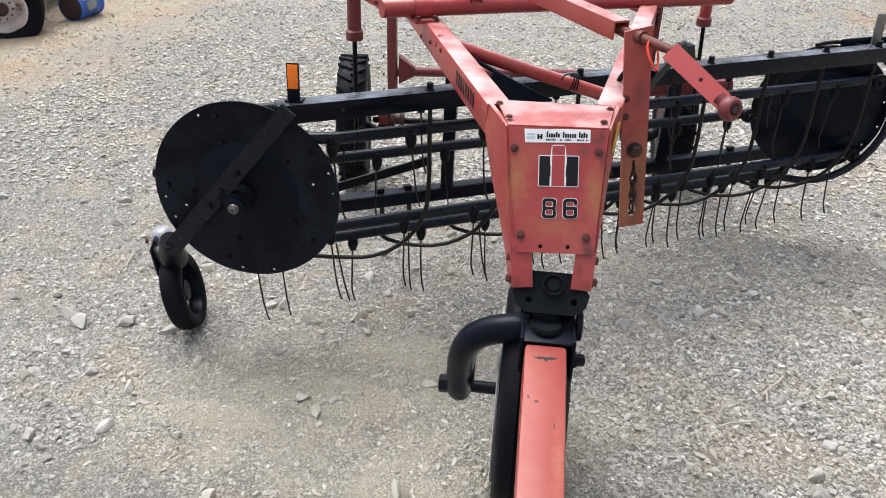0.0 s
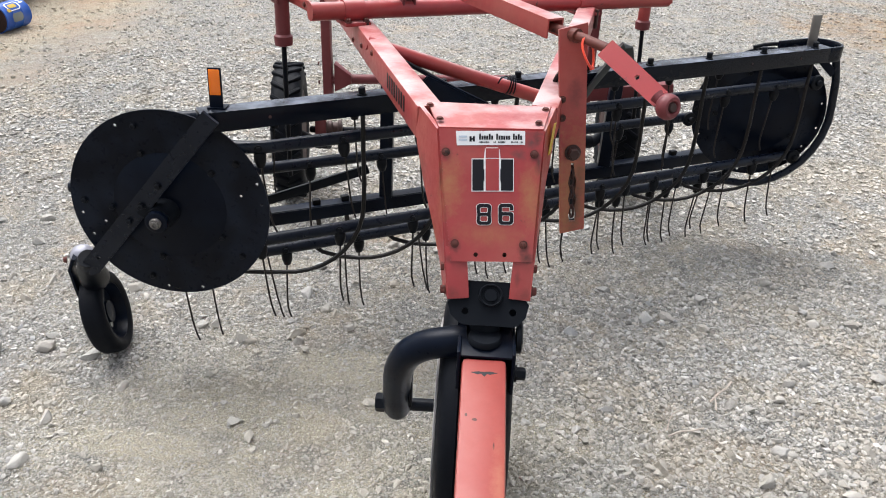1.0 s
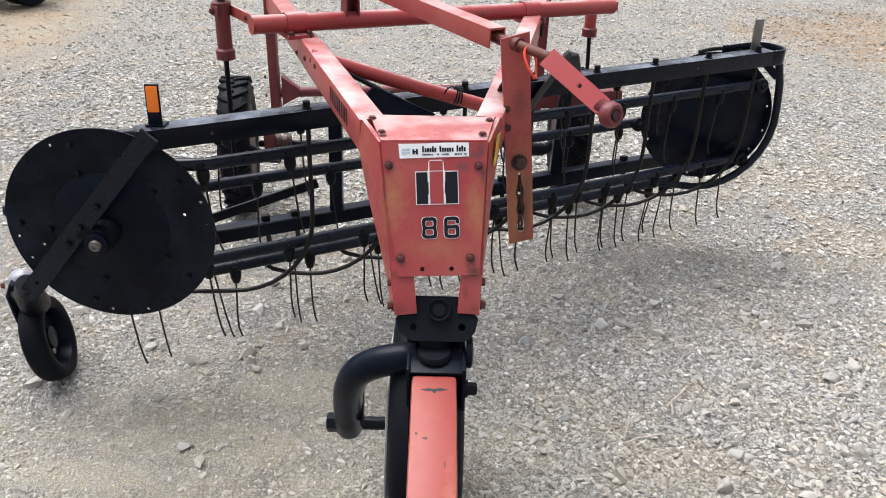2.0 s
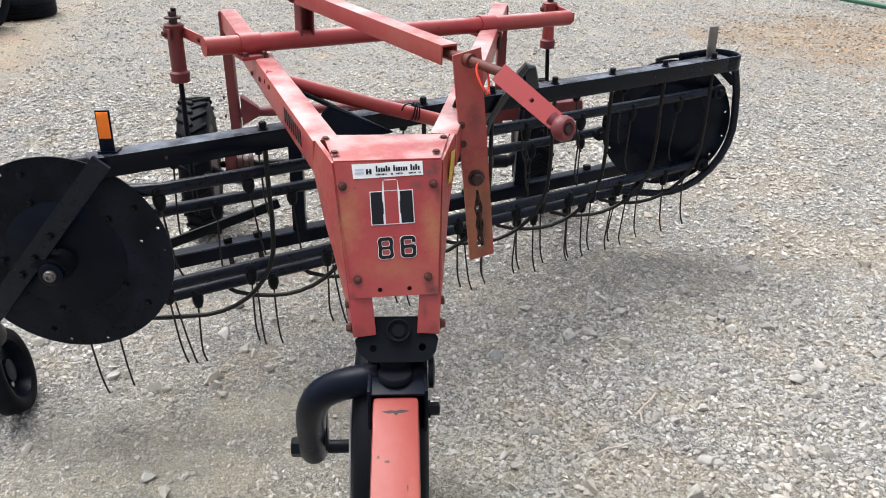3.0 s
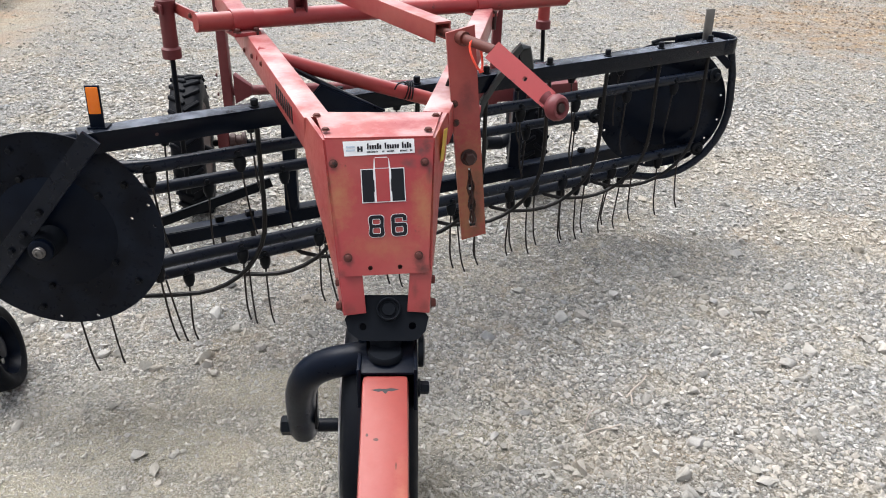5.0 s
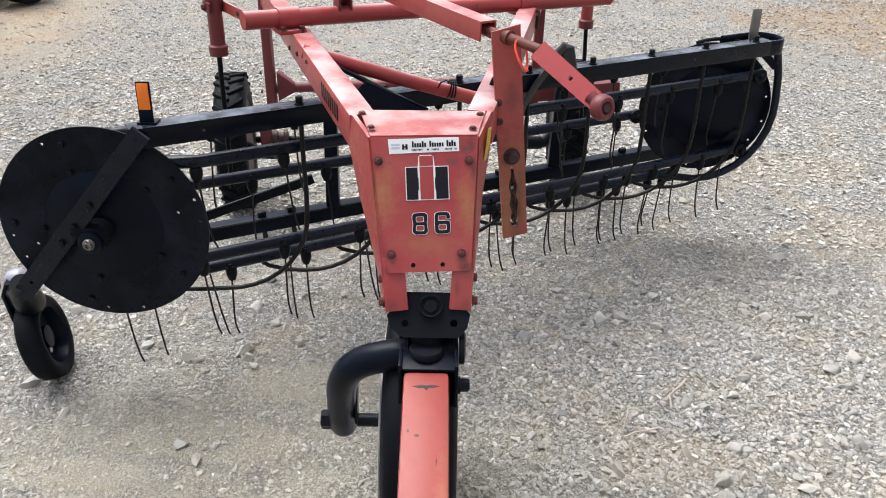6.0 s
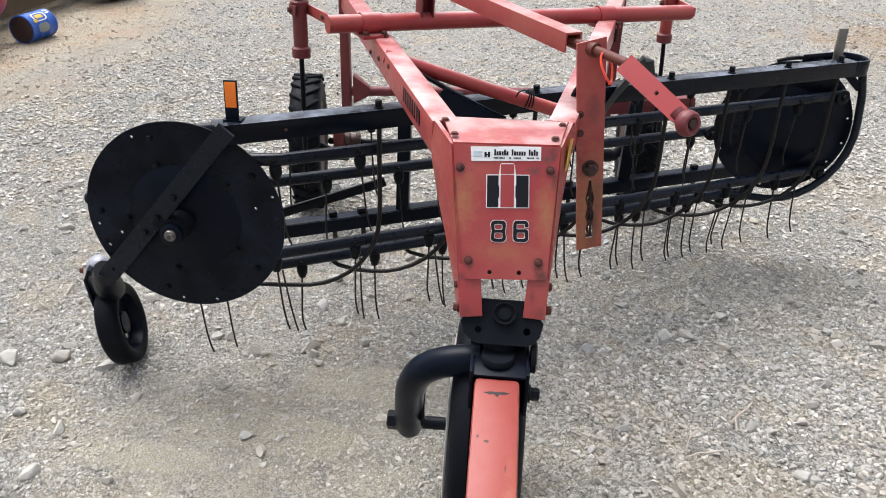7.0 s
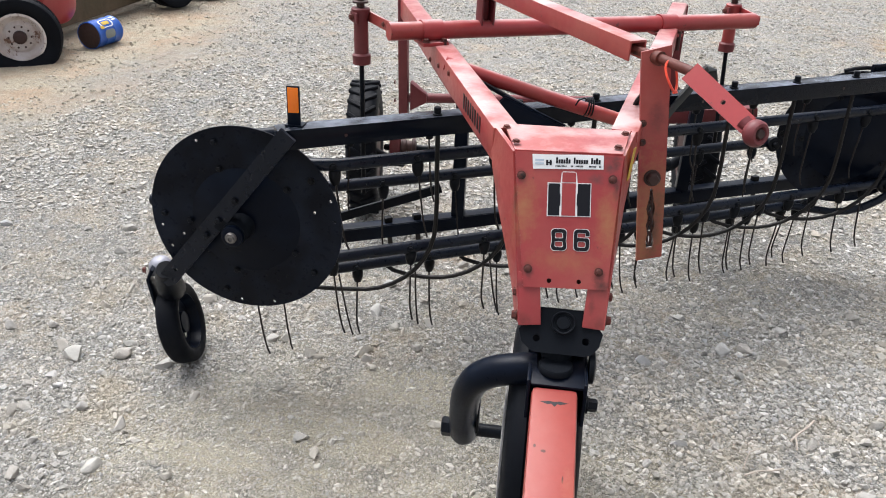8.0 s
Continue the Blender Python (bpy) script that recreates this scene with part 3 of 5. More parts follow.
plate(bm, EMBLEM @ pose(0, 0, 0.0032), [(L, B), (R, B), (R, T), (I1 + 0.002, T), (I1, TOP - 0.004), (I1 - 0.004, TOP), (I0 + 0.003, TOP), (I0, TOP - 0.003), (I0 - 0.002, T), (L, T)], 0.0006)
part("emblem_outline", bm, WHITE, panel, "white outline of a block emblem")
e = 0.0018
for sgn, x0, x1 in ((1, L + e, I0 - 0.0014), (-1, R - e, I1 + 0.0014)):
    m1, m0 = B + 0.022, B + 0.047
    bm = bmesh.new()
    plate(bm, EMBLEM @ pose(0, 0, 0.0040), [(x0, B + e), (x1 - sgn * 0.0015, B + e), (x1 - sgn * 0.0015, m1), (x1, m1), (x1, m0), (x1 - sgn * 0.0015, m0), (x1 - sgn * 0.0015, T - e), (x0, T - e)], 0.0006)
    part("emblem_block", bm, INK, panel, "black emblem block")
bm = bmesh.new()
for v0, v1 in ((B + e, T - 0.0008), (T + 0.0010, TOP - e)):
    add_box(bm, EMBLEM @ pose((I0 + I1) / 2, (v0 + v1) / 2, 0.0040), (I1 - I0 - 0.0030, v1 - v0, 0.0006))
part("emblem_centre", bm, RED, panel, "red emblem centre")


def rounded(cx, cy, w, h, r):
    out = []
    for sx, sy, a0 in ((1, 1, 0), (-1, 1, 90), (-1, -1, 180), (1, -1, 270)):
        out += arc(cx + sx * (w / 2 - r), cy + sy * (h / 2 - r), r, a0, a0 + 90, 4)
    return out


def numeral(ch, grow, depth_n, mat, label, u, v):
    """A broad squared figure with rounded corners; grow widens it all round."""
    w, h, g = 0.0318, 0.0445, grow
    x, y, r = w / 2 + g, h / 2 + g, 0.0085
    bm = bmesh.new()
    m = EMBLEM @ pose(u, v, depth_n)
    if ch == "8":
        nick = 0.0016
        outline = [(x - nick, 0.001)] + arc(x - r, y - r, r, 0, 90, 4) + arc(-x + r, y - r, r, 90, 180, 4) + [(-x + nick, 0.001), (-x + nick, -0.001)]
        outline += arc(-x + r, -y + r, r, 180, 270, 4) + arc(x - r, -y + r, r, 270, 360, 4) + [(x - nick, -0.001)]
        holes = [rounded(0, 0.0090, 0.0165 - 2 * g, 0.0118 - 2 * g, 0.0030), rounded(0, -0.0092, 0.0170 - 2 * g, 0.0122 - 2 * g, 0.0030)]
    else:
        outline = [(x, 0.0085 - g), (x, y - r)] + arc(x - r, y - r, r, 10, 90, 4) + arc(-x + r, y - r, r, 90, 180, 4) + arc(-x + r, -y + r, r, 180, 270, 4) + arc(x - r, -y + r, r, 270, 360, 4)
        outline += arc(x - 0.006, 0.0045 - 0.006 + g, 0.006, 0, 90, 4) + [(-0.0085 + g, 0.0045 + g), (-0.0085 + g, 0.0150 - g), (0.0082 - g, 0.0150 - g), (0.0082 - g, 0.0085 - g)]
        holes = [rounded(0, -0.0090, 0.0168 - 2 * g, 0.0126 - 2 * g, 0.0030)]
    plate(bm, m, outline, 0.0006, holes)
    part("numeral", bm, mat, panel, label)


for ch, u, v in (("8", -0.0118, -0.1292), ("6", 0.0347, -0.1290)):
    numeral(ch, 0.0010, 0.0030, WHITE, "white outline of a number", u, v)
    numeral(ch, 0.0, 0.0038, INK, "black number " + ch, u, v)

bm = bmesh.new()
add_box(bm, facing((0.1365, 2.495, 1.018), (0.975, -0.215, -0.06), (0, 0.25, 1)), (0.05, 0.07, 0.001))
part("warning_decal", bm, YELLOW, rake, "small yellow warning decal")

# frame arms, running back from the head, and the posts that they end in
ARM = {"l": ((-0.140, 2.56, 1.018), (-0.677, 4.17, 1.012)), "r": ((0.122, 2.60, 1.018), (0.435, 4.36, 1.012))}
for key, (a, b) in ARM.items():
    bm = bmesh.new()
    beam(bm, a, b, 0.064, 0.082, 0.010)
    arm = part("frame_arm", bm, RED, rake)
    bm = bmesh.new()
    x, y = b[0] + (-0.012 if key == "l" else 0.012), b[1] - 0.02
    beam(bm, (x, y, 1.05), (x, y + 0.02, 0.50), 0.040, 0.050, 0.008, up=(0, 1, 0))
    # the darker red paints in the post's shaded side
    post = part("frame_post", bm, RED_DARK, rake)
    bm = bmesh.new()
    s = 1 if key == "l" else -1
    solid(bm, [(x + s * 0.03, y, 0.70), (x + s * 0.03, y, 0.575), (x + s * 0.10, y + 0.01, 0.612), (x + s * 0.10, y + 0.01, 0.648)] +
          [(x + s * 0.03, y + 0.05, 0.70), (x + s * 0.03, y + 0.05, 0.575), (x + s * 0.10, y + 0.04, 0.612), (x + s * 0.10, y + 0.04, 0.648)], 0.003)
    part("gusset", bm, RED_DARK, post)
    for z in (0.70, 0.62, 0.55):
        piece("bolt", BOLT, facing((x - s * 0.032, y - 0.01, z), (-s, 0, 0)), post)
    if key == "l":
        d = (Vector(b) - Vector(a)).normalized()
        nrm = Vector((-d.y, d.x, 0))
        bm = bmesh.new()
        for k in range(8):
            c = Vector(a) + d * (0.13 + 0.028 * k) + nrm * 0.0332
            add_box(bm, facing(c + Vector((0, 0, 0.005)), nrm), (0.012, 0.040, 0.0012))
        part("lettering_bar", bm, INK, arm, "row of black bars of worn lettering")
        for k, z in ((0.55, 0.02), (0.72, 0.0), (0.88, -0.02)):
            piece("bolt", BOLT, facing(Vector(a) + d * k + nrm * 0.032 + Vector((0, 0, z)), nrm), arm)

bm = bmesh.new()
tube(bm, [(-0.70, 4.17, 0.625), (0.43, 4.40, 0.615)], 0.021, 14)
part("cross_tube", bm, RED_DARK, rake)
bm = bmesh.new()
tube(bm, [(-0.37, 3.16, 1.043), (-0.10, 3.19, 0.962), (0.28, 3.25, 0.848)], 0.0215, 14)
brace = part("diagonal_brace", bm, RED, rake, "red tubular diagonal brace with a wire tie")
bm = bmesh.new()
for k in range(3):
    c = Vector((0.055 + 0.008 * k, 3.208, 0.926))
    m = facing(c, (0.94, 0.16, -0.26 + 0.1 * k))
    tube(bm, [m @ Vector((0.027 * math.cos(a), 0.027 * math.sin(a), 0)) for a in (math.pi * j / 8 for j in range(17))], 0.0025, 6)
tube(bm, [(0.06, 3.19, 0.95), (0.045, 3.172, 0.962), (0.030, 3.165, 0.956), (0.022, 3.165, 0.94)], 0.0025, 6)
part("wire_tie", bm, BLACK_DULL, brace, "twisted black wire tie")

# rockshaft across the arms, its clamps, levers and lift rods
SHAFT = lambda x: Vector((x, 3.285 + 0.60 * (x + 0.56), 1.098 - 0.035 * (x + 0.56)))
SD = (SHAFT(1) - SHAFT(0)).normalized()
SN = Vector((-SD.y, SD.x, 0)).normalized()
bm = bmesh.new()
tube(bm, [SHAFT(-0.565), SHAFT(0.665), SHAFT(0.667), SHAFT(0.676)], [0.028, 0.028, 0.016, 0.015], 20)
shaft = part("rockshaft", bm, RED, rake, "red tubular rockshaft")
for x in (-0.445, 0.325):
    bm = bmesh.new()
    c = SHAFT(x)
    tube(bm, [c - SD * 0.034, c + SD * 0.034], 0.033, 20)
    add_box(bm, Matrix.LocRotScale(c + Vector((0, 0, -0.034)) + SN * -0.005, Euler((0, 0, math.atan2(SD.y, SD.x))), None), (0.085, 0.09, 0.012), 0.003)
    clamp = part("shaft_clamp", bm, RED, shaft)
    for s in (-1, 1):
        piece("bolt", BOLT_BIG, pose(*(c + SN * -0.04 + SD * (0.03 * s) + Vector((0, 0, -0.028)))), shaft)
    bm = bmesh.new()
    tube(bm, [c + SN * -0.045 + SD * 0.03 + Vector((0, 0, -0.02)), c + SN * -0.045 + SD * 0.03 + Vector((0, 0, -0.085))], 0.007, 8)
    part("clamp_stud", bm, RUST, shaft)

LIFT = (((-0.565, -0.695, 3.455), 0), ((0.690, 0.622, 4.205), 1))
for (sx, lx, ly), right in LIFT:
    c = SHAFT(sx - (0.03 if right else 0.0))
    zt = 1.135 if not right else 1.085
    foot = Vector((lx, ly, zt - 0.03))
    bm = bmesh.new()
    dirn = (foot - c).normalized()
    sdn = dirn.cross(Vector((0, 0, 1))).normalized()
    beam(bm, c + sdn * 0.028 + dirn * 0.005, foot + sdn * 0.026 + dirn * 0.02, 0.007, 0.034, 0.002)
    lever = part("rock_lever", bm, RED, shaft)
    add_ear = bmesh.new()
    beam(add_ear, foot - sdn * 0.026 - dirn * 0.03, foot - sdn * 0.026 + dirn * 0.02, 0.007, 0.034, 0.003)
    part("sleeve_ear", add_ear, RED_DARK, shaft)
    for s in (-1, 1):
        piece("bolt", BOLT_BIG, facing(foot + sdn * 0.030 * s, sdn * s), shaft)
    for q in (0.03, 0.06, 0.09):
        piece("bolt", BOLT, facing(c + sdn * 0.024 + dirn * q, -sdn), shaft)
    bm = bmesh.new()
    lathe(bm, pose(lx, ly, zt - 0.155), [(0.020, 0), (0.024, 0.004), (0.024, 0.118), (0.029, 0.135), (0.031, 0.150), (0.026, 0.154)], 20)
    sleeve = part("lift_sleeve", bm, RED_DARK if not right else RED, rake, "dull red lift spring sleeve with a threaded rod")
    bm = bmesh.new()
    lathe(bm, pose(lx, ly, zt - 0.19), [(0.016, 0), (0.030, 0.004), (0.031, 0.034), (0.024, 0.040)], 20)
    part("sleeve_collar", bm, RED_DARK, sleeve)
    bm = bmesh.new()
    tube(bm, [(lx + 0.004, ly + 0.004, zt + 0.045), (lx, ly, zt - 0.15), (lx + 0.012, ly - 0.06, 0.50)], 0.0085, 10)
    part("lift_rod", bm, BLACK_DULL, sleeve)
    bm = bmesh.new()
    lathe(bm, pose(lx, ly, zt + 0.0), [(0.013, 0), (0.013, 0.012), (0.026, 0.014), (0.026, 0.019), (0.012, 0.021)], 18)
    lathe(bm, pose(lx, ly, zt + 0.022), [(0.0135, 0), (0.0135, 0.013)], 6)
    part("washer_and_nut", bm, RUST, sleeve)

bm = bmesh.new()
c = SHAFT(-0.285)
for s in (-1, 1):
    beam(bm, c + SD * (0.02 * s), c + SD * (0.02 * s) + Vector((0.004, -0.012, 0.135)), 0.007, 0.045, 0.002, up=SN)
beam(bm, c + SN * 0.018, c + SN * 0.018 + Vector((0.004, -0.012, 0.13)), 0.046, 0.006, 0.001, up=SN)
part("centre_lever", bm, RED_DARK, shaft)
# link channel from the centre lever forward to the strap
a, b = Vector((-0.315, 3.475, 1.227)), Vector((0.139, 2.735, 1.207))
bm = bmesh.new()
m, n = along(a, b)
add_box(bm, m @ pose(0, 0, 0.020), (n, 0.046, 0.006), 0.002)
for s in (-1, 1):
    add_box(bm, m @ pose(0, s * 0.0205, -0.002), (n, 0.005, 0.044), 0.002)
part("link_channel", bm, RED, rake, "long red channel link")
piece("bolt", BOLT_BIG, facing(Vector((-0.315, 3.43, 1.215)), (-0.8, -0.5, 0)), rake)

# upright strap with a slotted foot and a chain in it
S0, S1 = Vector((0.176, 2.70, 1.228)), Vector((0.226, 2.655, 0.712))
up = (S0 - S1).normalized()
rt = Vector((1, 0.16, 0)).normalized()
rt = (rt - up * rt.dot(up)).normalized()
STRAP = Matrix((rt, up, rt.cross(up))).transposed().to_4x4()
STRAP.translation = S1
LEN = (S0 - S1).length
slot = [(-0.008, 0.03)] + [(-0.010, 0.05), (-0.006, 0.07), (-0.011, 0.09), (-0.006, 0.112), (-0.011, 0.135), (-0.005, 0.16), (-0.003, 0.185)]
slot = slot + [(-x, y) for x, y in reversed(slot)]
bm = bmesh.new()
plate(bm, STRAP, [(-0.031, 0.0), (0.031, 0.008), (0.034, LEN), (-0.034, LEN - 0.012)], 0.010, [slot])
strap = part("slotted_strap", bm, RED, rake, "faded red upright strap with a slotted foot")
piece("bolt", bolt_mesh("bolt", 0.015, 0.022, RUST), STRAP @ pose(0, 0.212, 0.005), strap)
for y in (0.30, 0.345):
    piece("bolt", BOLT, STRAP @ pose(-0.026, y, 0.005), strap)
bm = bmesh.new()
for k in range(6):
    m = STRAP @ pose(0, 0.185 - 0.026 * k, -0.004, 0, 90 * (k % 2) + 20, 0)
    tube(bm, [m @ Vector((0.008 * math.cos(t), 0.016 * math.sin(t), 0)) for t in (2 * math.pi * j / 12 for j in range(13))], 0.0035, 6)
part("chain", bm, RUST, strap, "short rusty chain in the slot")
# rod, flat arm and ball eye
bm = bmesh.new()
tube(bm, [(0.120, 2.765, 1.206), (0.178, 2.70, 1.203), (0.249, 2.606, 1.196)], 0.0115, 12)
tube(bm, [(0.170, 2.709, 1.203), (0.188, 2.686, 1.202)], 0.017, 12)
rod = part("pivot_rod", bm, BOLT_RED, rake)
bm = bmesh.new()
FA, FB = Vector((0.250, 2.595, 1.193)), Vector((0.354, 2.470, 1.127))
ax = (FB - FA).normalized()
fn = Vector((-0.55, -0.60, 0.58))
fn = (fn - ax * fn.dot(ax)).normalized()
FM = Matrix((ax, fn.cross(ax), fn)).transposed().to_4x4()
FM.translation = FA
FL = (FB - FA).length
plate(bm, FM, [(-0.012, -0.0225), (FL, -0.0205), (FL, 0.0205), (-0.012, 0.0225)], 0.008, [ring(FL * 0.56, 0, 0.0055, 12)])
flat = part("flat_arm", bm, RED, rake)
bm = bmesh.new()
bc = Vector((0.367, 2.456, 1.117))
m = facing(bc, (0.55, -0.80, 0.15))
rings_ = []
for k in range(20):
    t = 2 * math.pi * k / 20
    cdir = Vector((math.cos(t), math.sin(t), 0))
    rings_.append([m @ (cdir * (0.0185 + 0.0100 * math.cos(p)) + Vector((0, 0, 0.016 * math.sin(p)))) for p in (2 * math.pi * j / 10 for j in range(10))])
skin(bm, rings_ + rings_[:1], caps=False)
lathe(bm, m, [(0.004, -0.012), (0.011, -0.008), (0.011, 0.008), (0.004, 0.012)], 14)
tube(bm, [FB - ax * 0.015, bc - ax * 0.018], [0.016, 0.014], 12)
bmesh.ops.remove_doubles(bm, verts=bm.verts, dist=1e-5)
eye = part("ball_eye", bm, RED_DARK, flat, "red ball-joint eye")
bm = bmesh.new()
lathe(bm, m, [(0.004, -0.016), (0.0115, -0.012), (0.0115, 0.012), (0.009, 0.016)], 10)
part("stud", bm, RUST, eye)
bm = bmesh.new()
m = facing((0.205, 2.655, 1.200), (0.62, -0.55, 0.35)) @ Matrix.Diagonal((0.85, 0.78, 1, 1))
tube(bm, [m @ Vector((0.021 * math.sin(t) * (1.0 - 0.25 * math.cos(t)), -0.040 + 0.044 * (1 + math.cos(t)) - 0.040, 0.004 * math.sin(2 * t))) for t in (2 * math.pi * j / 22 for j in range(23))], 0.0028, 6)
add_box(bm, m @ pose(0, -0.082, 0.0), (0.012, 0.008, 0.007), 0.001)
part("cable_tie", bm, NEON, rod, "orange-red plastic cable tie")

# ---- reel: two end discs, five tine bars, strippers and the top beam ----
SL = 0.57
DU = Vector((1, SL, 0)).normalized()
DC = Vector((-0.945, 2.955, 0.57))
RL = 2.0965 / DU.x


def axis(s):
    return DC + DU * s + Vector((0, 0, 0.007 * s))


for end, s in ((0, 0.0), (1, RL)):
    c = axis(s)
    bm = bmesh.new()
    m = facing(c, (0, -1, 0))
    rr = 0.3035 if end == 0 else 0.277
    spots = ((188, 0.92), (203.5, 0.91), (197, 0.72), (4.5, 0.93), (18, 0.94), (12, 0.74), (284, 0.95), (262, 0.94), (118, 0.93)) if end == 0 else ((12, 0.93), (-12, 0.94), (-33, 0.92), (168, 0.92), (192, 0.91), (205, 0.93), (262, 0.94))
    holes = [ring(rr * q * math.cos(radians(a)), rr * q * math.sin(radians(a)), 0.005, 8) for a, q in spots]
    plate(bm, m, ring(0, 0, rr, 72), 0.005, holes)
    disc = part("end_disc", bm, DISC, rake, "black sheet-steel reel end disc")
    bm = bmesh.new()
    lathe(bm, m @ pose(0, 0, 0.003), [(0.172, 0.0), (0.160, 0.003), (0.145, 0.008), (0.06, 0.030), (0.044, 0.032)], 48)
    lathe(bm, m @ pose(0, 0, 0.003), [(0.040, 0.008), (0.040, 0.045), (0.033, 0.05), (0.033, 0.115), (0.028, 0.118)] if end == 0 else [(0.030, 0.004), (0.030, 0.012), (0.026, 0.014)], 28)
    hub = part("hub", bm, BLACK, disc)
    lift = 0.118 if end == 0 else 0.014
    bm = bmesh.new()
    lathe(bm, m @ pose(0, 0, lift), [(0.017, 0.0), (0.017, 0.010), (0.015, 0.013)], 14)
    lathe(bm, m @ pose(0.002, 0.001, lift + 0.012), [(0.011, 0.0), (0.011, 0.007), (0.007, 0.008), (0.006, 0.003), (0.002, 0.002)], 8)
    part("hub_nut", bm, STEEL if end == 0 else BLACK_DULL, disc, "dull steel hub nut" if end == 0 else "")
    for a in (40, 112, 184, 256, 328):
        piece("bolt", BOLT_BLACK, m @ pose(0.18 * math.cos(radians(a)), 0.18 * math.sin(radians(a)), 0.002), disc)
        piece("bolt", BOLT_BLACK, m @ pose(0.262 * math.cos(radians(a - 5)), 0.262 * math.sin(radians(a - 5)), 0.002), disc)


def mount_mesh():
    bm = bmesh.new()
    lathe(bm, pose(0, 0, 0), [(0.008, -0.042), (0.012, -0.040), (0.0135, -0.034), (0.0180, -0.022), (0.0188, -0.012), (0.0188, -0.002), (0.016, 0.006)], 14)
    return mesh_of("tine_mount", bm, BLACK_DULL)


def tine_mesh(lean, sway):
    bm = bmesh.new()
    pts = [(0, 0, -0.038), (lean * 0.3, sway * 0.2, -0.12), (lean * 0.7, sway * 0.5, -0.18), (lean + 0.002, sway * 0.8, -0.215), (lean + 0.007, sway - 0.004, -0.236), (lean + 0.013, sway - 0.008, -0.253)]
    tube(bm, pts, 0.0032, 6)
    return mesh_of("tine", bm, TINE)


MOUNT = mount_mesh()
TINES = [tine_mesh(0.000, 0.004), tine_mesh(0.006, -0.006), tine_mesh(-0.004, 0.0), tine_mesh(0.008, -0.010)]
rng = random.Random(7)
# each bar: where it meets the near disc, and how far it falls for each metre across
BARS = ((-0.724, 0.7625, -0.0115), (-0.745, 0.452, -0.0186), (-1.03, 0.339, -0.021), (-1.21, 0.603, -0.023), (-1.0, 0.832, -0.012))


def on_bar(k, s):
    x, z, fall = BARS[k]
    return Vector((x + DU.x * s, DC.y + DU.y * s, z + fall * DU.x * s))


for k in range(5):
    bm = bmesh.new()
    q = on_bar(k, 0)
    tube(bm, [Vector((q.x - 0.05, 2.982, q.z)), Vector((q.x, 2.981, q.z)), on_bar(k, 0.075), on_bar(k, 0.13), on_bar(k, RL - 0.036)], 0.0195, 16)
    m, n = along(on_bar(k, 0.1), on_bar(k, RL - 0.1))
    bar = part("tine_bar", bm, BARS_BLACK, rake, "black tubular tine bar")
    bm = bmesh.new()
    e = on_bar(k, RL - 0.05)
    lathe(bm, facing(e + Vector((0.012, -0.012, 0)), (0.35, -0.93, 0)), [(0.030, 0), (0.030, 0.014), (0.024, 0.018), (0.014, 0.019), (0.013, 0.030), (0.010, 0.032)], 16)
    part("bar_pin", bm, BLACK_DULL, bar)
    first = (0.065, 0.068, 0.172, 0.19, 0.13)[k]
    for j in range(11):
        s = first + 0.2615 * j
        if s > RL - 0.06:
            break
        p = on_bar(k, s)
        mm = Matrix.Translation(p + Vector((0, -0.002, -0.020))) @ Matrix.Rotation(rng.uniform(-0.06, 0.06), 4, "Y")
        piece("tine_mount", MOUNT, mm, bar)
        piece("bolt", BOLT_BLACK, facing(p + Vector((0.0, -0.019, 0.002)), (0.5, -0.86, 0)), bar)
        piece("tine", TINES[rng.randrange(4)], mm @ pose(0, 0, 0, rng.uniform(-3, 3), rng.uniform(-3, 3), rng.uniform(-20, 20)), bar)
        if k == 2 and (j == 0 or j > 3):
            ex = mm @ Matrix.Translation(DU * (0.085 if j else -0.085))
            piece("tine_mount", MOUNT, ex, bar)
            piece("tine", TINES[rng.randrange(4)], ex @ pose(0, 0, 0, 0, 0, rng.uniform(-20, 20)), bar)
        if k == 1 and j > 3:
            ex = mm @ Matrix.Translation(DU * 0.12)
            piece("tine_mount", MOUNT, ex, bar)
            piece("tine", TINES[rng.randrange(4)], ex @ pose(0, 0, 0, 0, 0, rng.uniform(-20, 20)), bar)
        if k == 1 and j < 3:
            piece("tine", TINES[rng.randrange(4)], mm @ pose(0.014, 0, 0, rng.uniform(-3, 3), rng.uniform(-8, -4), rng.uniform(-20, 20)), bar)

BEAM = lambda x: Vector((x, 2.867 + 0.552 * (x + 0.777), 0.870))
BD = (BEAM(1) - BEAM(0)).normalized()
BN = Vector((-BD.y, BD.x, 0))
bm = bmesh.new()
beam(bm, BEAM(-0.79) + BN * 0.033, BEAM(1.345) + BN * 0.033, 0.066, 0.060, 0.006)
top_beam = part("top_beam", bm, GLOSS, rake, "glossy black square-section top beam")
for x in (-0.62, -0.15, 0.45, 0.98, 1.2):
    bm = bmesh.new()
    lathe(bm, facing(BEAM(x) + BN * 0.0005, -BN), [(0.006, -0.001), (0.0045, 0.001)], 10)
    part("beam_hole", bm, RUST, top_beam)
# rounded right end of the beam, bent back round the far disc
bm = bmesh.new()
e0 = BEAM(1.334)
path = [e0 + BD * 0.0 + BN * 0.006]
for t in range(0, 181, 15):
    path.append(e0 + BD * (0.045 + 0.062 * math.sin(radians(t))) + BN * (0.078 - 0.075 * math.cos(radians(t))))
path.append(e0 - BD * 0.12 + BN * 0.150)
tube(bm, path, 0.01, flat=(0.030, 0.006, BN))
part("beam_end_strap", bm, GLOSS, top_beam, "bent black end strap")
bm = bmesh.new()
